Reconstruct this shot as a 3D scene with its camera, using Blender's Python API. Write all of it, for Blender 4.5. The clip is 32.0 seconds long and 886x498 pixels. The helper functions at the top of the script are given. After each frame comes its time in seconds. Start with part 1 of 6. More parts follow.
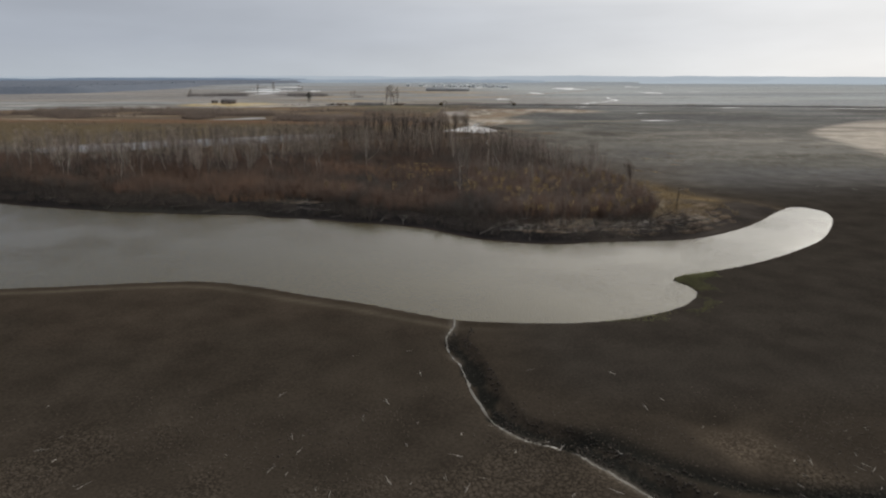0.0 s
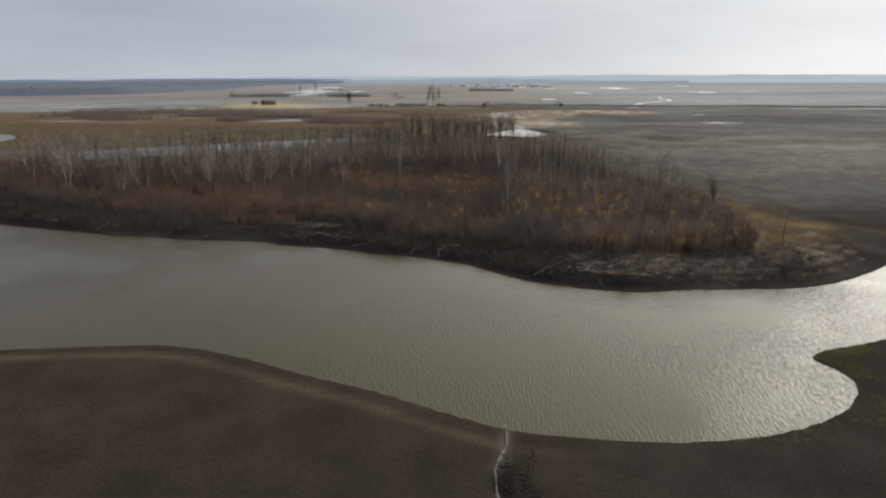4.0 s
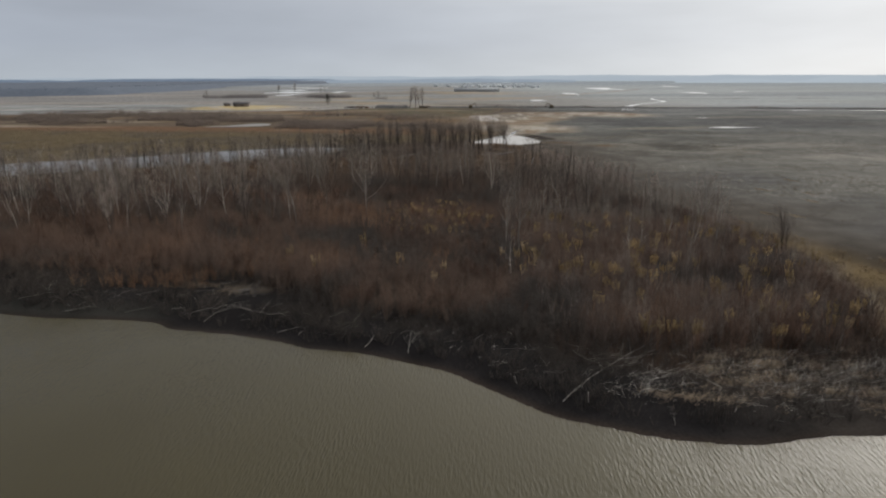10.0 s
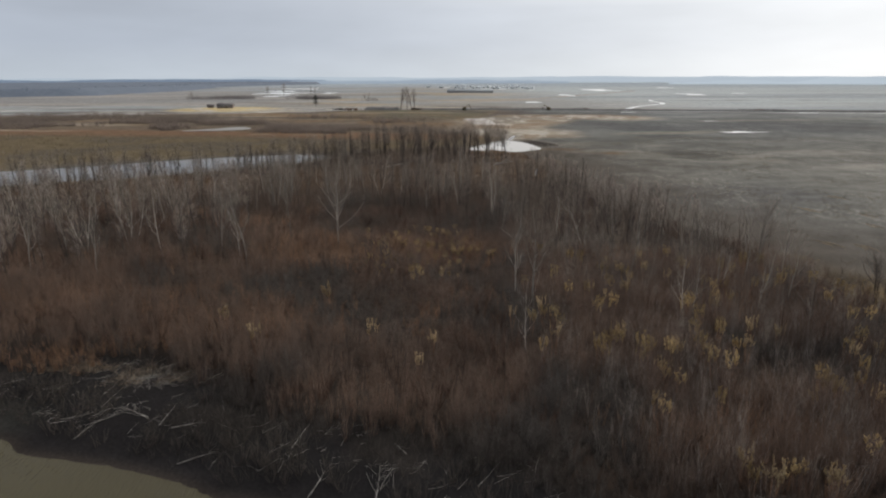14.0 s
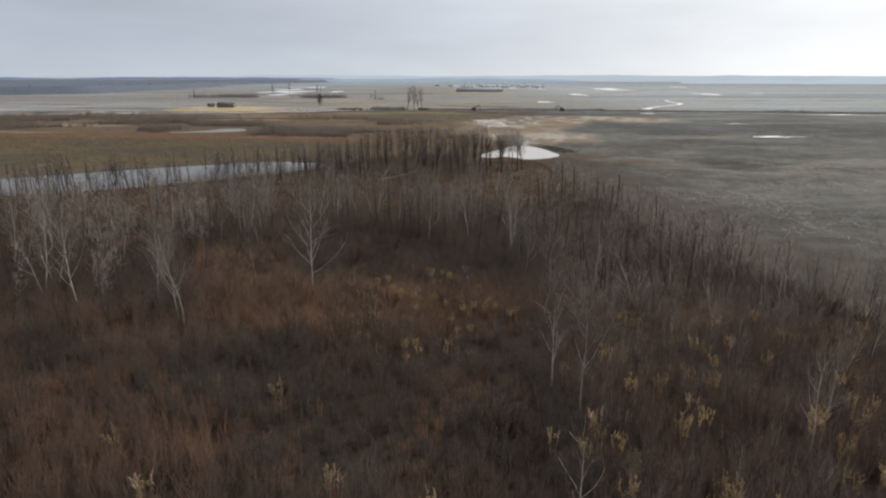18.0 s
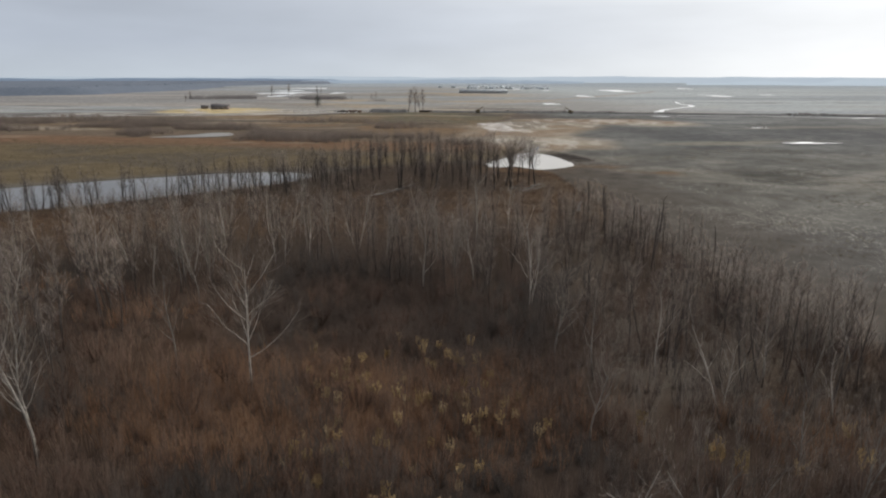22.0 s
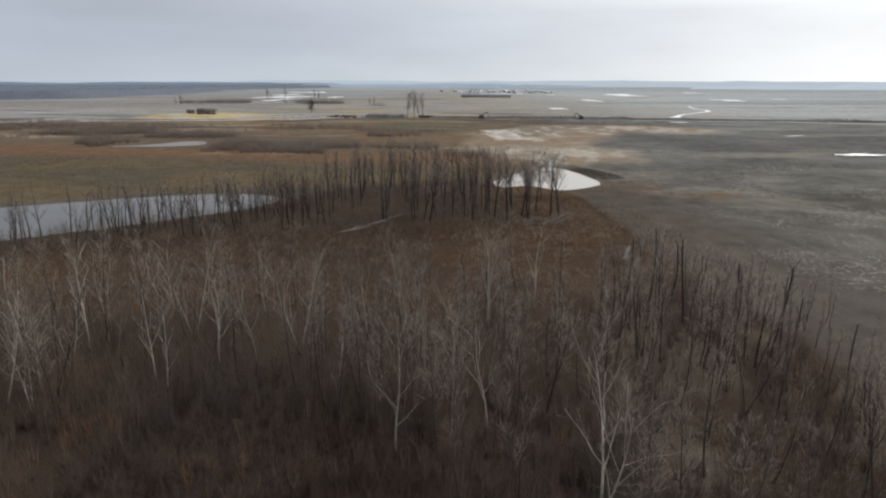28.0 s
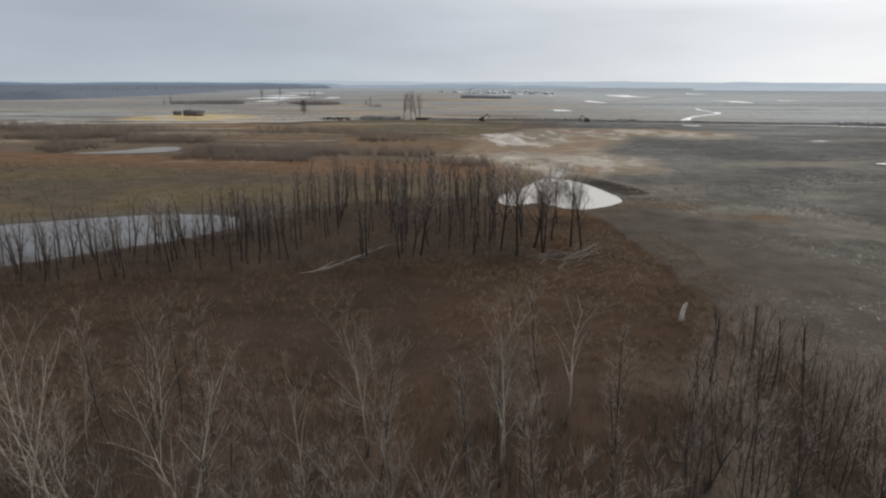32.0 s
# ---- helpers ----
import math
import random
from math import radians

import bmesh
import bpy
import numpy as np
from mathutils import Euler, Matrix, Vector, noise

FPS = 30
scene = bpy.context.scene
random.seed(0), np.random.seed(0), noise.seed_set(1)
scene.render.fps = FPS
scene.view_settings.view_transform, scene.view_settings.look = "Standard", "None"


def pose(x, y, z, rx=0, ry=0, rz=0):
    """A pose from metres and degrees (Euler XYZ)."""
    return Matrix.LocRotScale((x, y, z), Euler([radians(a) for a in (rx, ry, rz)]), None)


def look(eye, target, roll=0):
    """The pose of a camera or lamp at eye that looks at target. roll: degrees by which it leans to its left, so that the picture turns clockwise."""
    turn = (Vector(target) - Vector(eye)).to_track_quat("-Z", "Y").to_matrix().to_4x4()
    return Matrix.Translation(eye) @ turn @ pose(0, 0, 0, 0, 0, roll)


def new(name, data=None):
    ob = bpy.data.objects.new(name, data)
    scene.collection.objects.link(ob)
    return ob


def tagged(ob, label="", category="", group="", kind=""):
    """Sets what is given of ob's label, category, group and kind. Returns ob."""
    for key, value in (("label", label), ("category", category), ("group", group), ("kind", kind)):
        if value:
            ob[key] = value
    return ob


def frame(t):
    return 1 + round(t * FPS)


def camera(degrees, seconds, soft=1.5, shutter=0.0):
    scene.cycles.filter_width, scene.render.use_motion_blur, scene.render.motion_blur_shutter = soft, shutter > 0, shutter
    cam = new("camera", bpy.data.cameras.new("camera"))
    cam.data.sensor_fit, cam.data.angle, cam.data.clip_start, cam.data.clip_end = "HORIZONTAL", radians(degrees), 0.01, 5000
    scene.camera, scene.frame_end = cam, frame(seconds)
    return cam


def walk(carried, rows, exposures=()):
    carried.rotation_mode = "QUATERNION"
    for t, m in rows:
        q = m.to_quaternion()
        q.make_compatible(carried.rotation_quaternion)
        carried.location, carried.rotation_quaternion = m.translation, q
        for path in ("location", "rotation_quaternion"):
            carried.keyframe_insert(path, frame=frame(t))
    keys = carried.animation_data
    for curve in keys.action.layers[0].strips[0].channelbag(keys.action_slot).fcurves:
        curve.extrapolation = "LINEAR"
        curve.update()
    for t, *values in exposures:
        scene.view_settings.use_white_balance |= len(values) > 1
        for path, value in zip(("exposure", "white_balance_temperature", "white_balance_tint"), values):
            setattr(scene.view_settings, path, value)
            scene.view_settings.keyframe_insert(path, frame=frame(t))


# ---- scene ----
cam = camera(71.2, 32.0, soft=2.2)
METRES, EYE, TILT, LEAN, TURN = 222.0, 32.0, -15.5, 0.0, 0.0
ROWS = [
    (0.0, 0.0, 0.0, 0.0, 0.0, 0.0, -0.0),
    (0.5, -0.0006, 0.0154, 0.0039, 0.42, -0.01, -0.07),
    (1.0, -0.0009, 0.0309, 0.0077, 2.81, -0.03, -0.58),
    (1.5, -0.0013, 0.0459, 0.0117, 4.67, -0.05, -0.99),
    (2.0, -0.0019, 0.06, 0.0161, 5.31, -0.09, -1.12),
    (2.5, -0.0019, 0.0749, 0.0203, 4.87, -0.07, -1.0),
    (3.0, -0.002, 0.0895, 0.0243, 4.32, -0.06, -0.89),
    (3.5, -0.0027, 0.1043, 0.0283, 3.93, -0.04, -0.81),
    (5.5, -0.0052, 0.1633, 0.0454, 3.53, -0.06, -0.71),
    (6.0, -0.0053, 0.1784, 0.049, 2.82, -0.04, -0.52),
    (6.5, -0.0058, 0.1933, 0.0529, 2.42, -0.05, -0.44),
    (7.0, -0.0058, 0.2083, 0.0571, 2.3, -0.04, -0.38),
    (7.5, -0.006, 0.2239, 0.0611, 2.27, -0.05, -0.39),
    (8.0, -0.0068, 0.2388, 0.065, 2.27, -0.06, -0.36),
    (8.5, -0.007, 0.2537, 0.0697, 2.33, -0.08, -0.36),
    (9.0, -0.0076, 0.2688, 0.074, 2.36, -0.06, -0.38),
    (9.5, -0.0078, 0.2843, 0.0781, 2.43, -0.02, -0.41),
    (10.0, -0.0082, 0.2993, 0.0823, 2.49, -0.01, -0.43),
    (10.5, -0.0085, 0.3143, 0.0865, 2.51, 0.0, -0.46),
    (11.0, -0.009, 0.3295, 0.0905, 1.45, 0.03, -0.22),
    (11.5, -0.0091, 0.3448, 0.0948, 0.67, 0.04, -0.05),
    (12.0, -0.0096, 0.36, 0.099, 0.44, 0.04, -0.03),
    (12.5, -0.0102, 0.3755, 0.1028, 1.48, 0.06, -0.3),
    (13.0, -0.0109, 0.3907, 0.1069, 2.55, 0.08, -0.59),
    (13.5, -0.0108, 0.4058, 0.111, 2.52, 0.07, -0.53),
    (14.0, -0.0113, 0.4209, 0.115, 1.87, 0.08, -0.36),
    (14.5, -0.0117, 0.4362, 0.119, 1.59, 0.07, -0.31),
    (16.5, -0.014, 0.4949, 0.1366, 2.02, 0.04, -0.52),
    (17.0, -0.0142, 0.5102, 0.1411, 2.33, -0.0, -0.63),
    (17.5, -0.0143, 0.5254, 0.1453, 2.51, -0.04, -0.67),
    (18.0, -0.0146, 0.5407, 0.1496, 2.59, -0.06, -0.72),
    (18.5, -0.0148, 0.5558, 0.1538, 2.66, -0.08, -0.75),
    (19.0, -0.015, 0.5711, 0.158, 2.71, -0.08, -0.77),
    (19.5, -0.0154, 0.5859, 0.1619, 2.74, -0.08, -0.81),
    (20.0, -0.0156, 0.6014, 0.1657, 2.79, -0.06, -0.79),
    (20.5, -0.0161, 0.6165, 0.1697, 2.81, -0.04, -0.79),
    (21.0, -0.0164, 0.6314, 0.1736, 2.83, -0.01, -0.82),
    (21.5, -0.0168, 0.6463, 0.1773, 2.84, 0.02, -0.87),
    (22.0, -0.0173, 0.6613, 0.1811, 2.87, 0.05, -0.85),
    (22.5, -0.0178, 0.6761, 0.1849, 2.89, 0.11, -0.82),
    (23.0, -0.0182, 0.6909, 0.1886, 2.9, 0.15, -0.83),
    (23.5, -0.0185, 0.7058, 0.1924, 2.92, 0.2, -0.86),
    (24.0, -0.0188, 0.7211, 0.1963, 2.95, 0.24, -0.83),
    (24.5, -0.0191, 0.7368, 0.2002, 2.98, 0.27, -0.81),
    (25.0, -0.0193, 0.7523, 0.2041, 2.99, 0.29, -0.78),
    (25.5, -0.0196, 0.7678, 0.2082, 3.01, 0.31, -0.8),
    (27.5, -0.0222, 0.8273, 0.2227, 3.04, 0.4, -0.87),
    (28.0, -0.0226, 0.8419, 0.2263, 3.04, 0.41, -0.93),
    (28.5, -0.0232, 0.8571, 0.2306, 3.03, 0.43, -0.95),
    (29.0, -0.0237, 0.8726, 0.2347, 3.01, 0.46, -0.96),
    (29.5, -0.0241, 0.8883, 0.2389, 2.99, 0.48, -1.01),
    (30.0, -0.0244, 0.9038, 0.2431, 2.99, 0.47, -1.05),
    (30.5, -0.0247, 0.9195, 0.2472, 2.97, 0.47, -1.11),
    (31.0, -0.0249, 0.935, 0.2511, 3.0, 0.48, -1.07),
    (31.5, -0.0251, 0.95, 0.2555, 3.0, 0.47, -1.02),
    (32.0, -0.0255, 0.9651, 0.2597, 2.98, 0.47, -0.99),
]
walk(cam, [(t, pose(0, 0, EYE, TILT, LEAN, TURN) @ pose(METRES * x, METRES * y, METRES * z, 90 + pitch, roll, yaw)) for t, x, y, z, yaw, pitch, roll in ROWS],
     exposures=[(0, 0.02, 6500, 11.5), (2, 0.13, 6500, 11.5), (3, 0.13, 6500, 11.5), (6, 0.03, 6500, 11.5), (9, 0.0, 6450, 11), (13, 0.2, 6380, 11), (17, 0.28, 6380, 11), (28, 0.26, 6380, 11), (32, 0.12, 6380, 11)])

# ---------- sky and sun: thin overcast, the sun veiled ahead and to the right ----------
SUN_AZ, SUN_EL = 42.0, 26.0          # degrees clockwise from +y, and above the horizon
sun_dir = Vector((math.sin(radians(SUN_AZ)) * math.cos(radians(SUN_EL)), math.cos(radians(SUN_AZ)) * math.cos(radians(SUN_EL)), math.sin(radians(SUN_EL))))
sun = new("sun", bpy.data.lights.new("sun", "SUN"))
sun.data.energy, sun.data.angle, sun.data.color = 0.7, radians(30), (1.0, 0.95, 0.87)
sun.matrix_world = look(sun_dir * 100, (0, 0, 0))


def build_world():
    w = bpy.data.worlds.new("overcast_sky")
    scene.world = w
    w.use_nodes = True
    n, l = w.node_tree.nodes, w.node_tree.links
    n.clear()
    out, bg = n.new("ShaderNodeOutputWorld"), n.new("ShaderNodeBackground")
    sky = n.new("ShaderNodeTexSky")
    sky.sky_type, sky.sun_disc = "NISHITA", False
    sky.sun_elevation, sky.sun_rotation = radians(SUN_EL), radians(SUN_AZ)
    co = n.new("ShaderNodeTexCoord")
    sep = n.new("ShaderNodeSeparateXYZ")
    l.new(co.outputs["Generated"], sep.inputs[0])
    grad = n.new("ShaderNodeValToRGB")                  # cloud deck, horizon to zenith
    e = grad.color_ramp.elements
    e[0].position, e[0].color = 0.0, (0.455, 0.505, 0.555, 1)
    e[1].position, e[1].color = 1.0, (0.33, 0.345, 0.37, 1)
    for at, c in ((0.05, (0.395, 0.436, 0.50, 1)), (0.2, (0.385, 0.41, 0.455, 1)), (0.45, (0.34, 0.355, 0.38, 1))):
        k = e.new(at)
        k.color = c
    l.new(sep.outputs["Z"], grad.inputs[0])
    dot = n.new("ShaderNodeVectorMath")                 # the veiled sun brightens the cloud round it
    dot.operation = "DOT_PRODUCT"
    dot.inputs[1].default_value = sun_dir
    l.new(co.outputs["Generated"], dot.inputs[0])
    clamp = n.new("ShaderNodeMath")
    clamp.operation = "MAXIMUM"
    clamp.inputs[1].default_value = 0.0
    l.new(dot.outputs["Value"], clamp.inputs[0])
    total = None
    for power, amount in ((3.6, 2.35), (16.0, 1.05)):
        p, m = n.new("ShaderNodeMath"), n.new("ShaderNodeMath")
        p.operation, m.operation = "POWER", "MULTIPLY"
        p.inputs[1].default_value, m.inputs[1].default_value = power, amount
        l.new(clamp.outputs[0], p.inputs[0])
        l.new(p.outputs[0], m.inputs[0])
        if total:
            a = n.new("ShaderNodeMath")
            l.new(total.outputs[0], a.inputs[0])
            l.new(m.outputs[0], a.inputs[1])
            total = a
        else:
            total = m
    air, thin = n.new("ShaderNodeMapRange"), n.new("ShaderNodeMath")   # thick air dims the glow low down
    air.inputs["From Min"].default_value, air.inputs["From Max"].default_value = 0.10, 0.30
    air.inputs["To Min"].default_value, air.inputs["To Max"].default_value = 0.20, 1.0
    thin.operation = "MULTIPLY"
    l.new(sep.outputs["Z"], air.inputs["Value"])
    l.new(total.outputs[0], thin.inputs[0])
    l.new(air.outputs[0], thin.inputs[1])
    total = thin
    stretch = n.new("ShaderNodeMapping")
    stretch.inputs["Scale"].default_value = (1.6, 1.6, 7.0)
    l.new(co.outputs["Generated"], stretch.inputs[0])
    cloud = n.new("ShaderNodeTexNoise")
    cloud.inputs["Scale"].default_value, cloud.inputs["Detail"].default_value = 2.2, 5.0
    l.new(stretch.outputs[0], cloud.inputs["Vector"])
    band = n.new("ShaderNodeMapRange")
    band.inputs["From Min"].default_value, band.inputs["From Max"].default_value = 0.3, 0.7
    band.inputs["To Min"].default_value, band.inputs["To Max"].default_value = 0.94, 1.08
    l.new(cloud.outputs["Fac"], band.inputs["Value"])
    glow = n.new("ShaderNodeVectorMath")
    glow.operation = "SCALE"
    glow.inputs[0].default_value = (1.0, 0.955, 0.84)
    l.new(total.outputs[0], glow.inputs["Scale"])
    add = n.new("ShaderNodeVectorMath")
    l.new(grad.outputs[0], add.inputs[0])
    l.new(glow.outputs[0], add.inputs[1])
    deck = n.new("ShaderNodeVectorMath")
    deck.operation = "SCALE"
    l.new(add.outputs[0], deck.inputs[0])
    l.new(band.outputs[0], deck.inputs["Scale"])
    dim = n.new("ShaderNodeVectorMath")
    dim.operation = "SCALE"
    dim.inputs["Scale"].default_value = 0.05
    l.new(sky.outputs[0], dim.inputs[0])
    mix = n.new("ShaderNodeMix")
    mix.data_type = "RGBA"
    mix.inputs["Factor"].default_value = 0.92
    l.new(dim.outputs[0], mix.inputs["A"])
    l.new(deck.outputs[0], mix.inputs["B"])
    l.new(mix.outputs["Result"], bg.inputs["Color"])
    bg.inputs["Strength"].default_value = 1.0
    l.new(bg.outputs[0], out.inputs[0])


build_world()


# ---------- materials ----------
def material(name, color, rough=0.9, vary=0.35, scale=1.5, fine=12.0, bump=0.2, spec=0.3, second=None, attribute="", per_object=0.0, depth=0.05):
    """A matt natural surface: colour broken by a coarse and a fine noise, with fine relief."""
    m = bpy.data.materials.new(name)
    m.use_nodes = True
    n, l = m.node_tree.nodes, m.node_tree.links
    b = n["Principled BSDF"]
    b.inputs["Roughness"].default_value = rough
    b.inputs["Specular IOR Level"].default_value = spec
    co = n.new("ShaderNodeNewGeometry") if attribute else n.new("ShaderNodeTexCoord")
    where = co.outputs["Position"] if attribute else co.outputs["Object"]
    big, small = n.new("ShaderNodeTexNoise"), n.new("ShaderNodeTexNoise")
    big.inputs["Scale"].default_value, big.inputs["Detail"].default_value = scale, 4.0
    small.inputs["Scale"].default_value, small.inputs["Detail"].default_value = fine, 3.0
    l.new(where, big.inputs["Vector"])
    l.new(where, small.inputs["Vector"])
    if attribute:
        base = n.new("ShaderNodeVertexColor")
        base.layer_name = attribute
        tone = base.outputs["Color"]
    else:
        mix = n.new("ShaderNodeMix")
        mix.data_type = "RGBA"
        mix.inputs["A"].default_value = (*color, 1)
        mix.inputs["B"].default_value = (*(second or [c * 0.6 for c in color]), 1)
        ramp = n.new("ShaderNodeMapRange")
        ramp.inputs["From Min"].default_value, ramp.inputs["From Max"].default_value = 0.35, 0.65
        l.new(big.outputs["Fac"], ramp.inputs["Value"])
        l.new(ramp.outputs[0], mix.inputs["Factor"])
        tone = mix.outputs["Result"]
    gain = n.new("ShaderNodeMapRange")
    gain.inputs["From Min"].default_value, gain.inputs["From Max"].default_value = 0.3, 0.7
    gain.inputs["To Min"].default_value, gain.inputs["To Max"].default_value = 1 - vary, 1 + vary
    l.new(small.outputs["Fac"], gain.inputs["Value"])
    level = gain.outputs[0]
    if attribute:
        wide = n.new("ShaderNodeMapRange")
        wide.inputs["From Min"].default_value, wide.inputs["From Max"].default_value = 0.3, 0.7
        wide.inputs["To Min"].default_value, wide.inputs["To Max"].default_value = 1 - vary, 1 + vary
        l.new(big.outputs["Fac"], wide.inputs["Value"])
        both = n.new("ShaderNodeMath")
        both.operation = "MULTIPLY"
        l.new(level, both.inputs[0])
        l.new(wide.outputs[0], both.inputs[1])
        level = both.outputs[0]
    if per_object:
        info = n.new("ShaderNodeObjectInfo")
        one = n.new("ShaderNodeMapRange")
        one.inputs["To Min"].default_value, one.inputs["To Max"].default_value = 1 - per_object, 1 + per_object
        l.new(info.outputs["Random"], one.inputs["Value"])
        both = n.new("ShaderNodeMath")
        both.operation = "MULTIPLY"
        l.new(level, both.inputs[0])
        l.new(one.outputs[0], both.inputs[1])
        level = both.outputs[0]
    out = n.new("ShaderNodeVectorMath")
    out.operation = "SCALE"
    l.new(tone, out.inputs[0])
    l.new(level, out.inputs["Scale"])
    l.new(out.outputs[0], b.inputs["Base Color"])
    if bump:
        rel = n.new("ShaderNodeBump")
        rel.inputs["Strength"].default_value, rel.inputs["Distance"].default_value = bump, depth
        l.new(small.outputs["Fac"], rel.inputs["Height"])
        l.new(rel.outputs[0], b.inputs["Normal"])
    return m


def birch_bark():
    """Pale bark above, the dark furrowed bark of old birch feet below, with a ragged border."""
    m = material("pale_birch_bark", (0.47, 0.425, 0.37), 0.85, 0.3, 1.2, 9.0, 0.3, second=(0.28, 0.25, 0.215), per_object=0.5)
    n, l = m.node_tree.nodes, m.node_tree.links
    b = n["Principled BSDF"]
    co, sep, rag = n.new("ShaderNodeTexCoord"), n.new("ShaderNodeSeparateXYZ"), n.new("ShaderNodeTexNoise")
    rag.inputs["Scale"].default_value = 1.3
    l.new(co.outputs["Object"], sep.inputs[0])
    l.new(co.outputs["Object"], rag.inputs["Vector"])
    up = n.new("ShaderNodeMath")
    up.operation = "MULTIPLY_ADD"
    up.inputs[1].default_value = 5.0
    l.new(rag.outputs["Fac"], up.inputs[0])
    l.new(sep.outputs["Z"], up.inputs[2])
    edge = n.new("ShaderNodeMapRange")
    edge.inputs["From Min"].default_value, edge.inputs["From Max"].default_value = 3.4, 5.4
    l.new(up.outputs[0], edge.inputs["Value"])
    mix = n.new("ShaderNodeMix")
    mix.data_type = "RGBA"
    mix.inputs["A"].default_value = (0.10, 0.083, 0.07, 1)
    l.new(edge.outputs[0], mix.inputs["Factor"])
    l.new(b.inputs["Base Color"].links[0].from_socket, mix.inputs["B"])
    l.new(mix.outputs["Result"], b.inputs["Base Color"])
    return m


def island_material(name, color, second, rough=0.9, spec=0.2, dark=None):
    """Stems and blades joined into one mesh: each takes its own tone between two colours."""
    m = bpy.data.materials.new(name)
    m.use_nodes = True
    n, l = m.node_tree.nodes, m.node_tree.links
    b = n["Principled BSDF"]
    b.inputs["Roughness"].default_value, b.inputs["Specular IOR Level"].default_value = rough, spec
    geo = n.new("ShaderNodeNewGeometry")
    patch = n.new("ShaderNodeTexNoise")
    patch.inputs["Scale"].default_value, patch.inputs["Detail"].default_value = 0.09, 3.0
    l.new(geo.outputs["Position"], patch.inputs["Vector"])
    ramp = n.new("ShaderNodeMapRange")
    ramp.inputs["From Min"].default_value, ramp.inputs["From Max"].default_value = 0.35, 0.65
    l.new(patch.outputs["Fac"], ramp.inputs["Value"])
    half = n.new("ShaderNodeMath")
    half.operation = "ADD"
    l.new(ramp.outputs[0], half.inputs[0])
    l.new(geo.outputs["Random Per Island"], half.inputs[1])
    div = n.new("ShaderNodeMath")
    div.operation = "MULTIPLY"
    div.inputs[1].default_value = 0.5
    l.new(half.outputs[0], div.inputs[0])
    mix = n.new("ShaderNodeMix")
    mix.data_type = "RGBA"
    mix.inputs["A"].default_value, mix.inputs["B"].default_value = (*color, 1), (*second, 1)
    l.new(div.outputs[0], mix.inputs["Factor"])
    tone = mix.outputs["Result"]
    if dark:                                            # whole drifts of darker growth
        drift = n.new("ShaderNodeTexNoise")
        drift.inputs["Scale"].default_value, drift.inputs["Detail"].default_value = 0.055, 4.0
        l.new(geo.outputs["Position"], drift.inputs["Vector"])
        pick = n.new("ShaderNodeMapRange")
        pick.inputs["From Min"].default_value, pick.inputs["From Max"].default_value = 0.46, 0.58
        l.new(drift.outputs["Fac"], pick.inputs["Value"])
        deep = n.new("ShaderNodeMix")
        deep.data_type = "RGBA"
        deep.inputs["B"].default_value = (*dark, 1)
        l.new(pick.outputs[0], deep.inputs["Factor"])
        l.new(tone, deep.inputs["A"])
        tone = deep.outputs["Result"]
    l.new(tone, b.inputs["Base Color"])
    return m


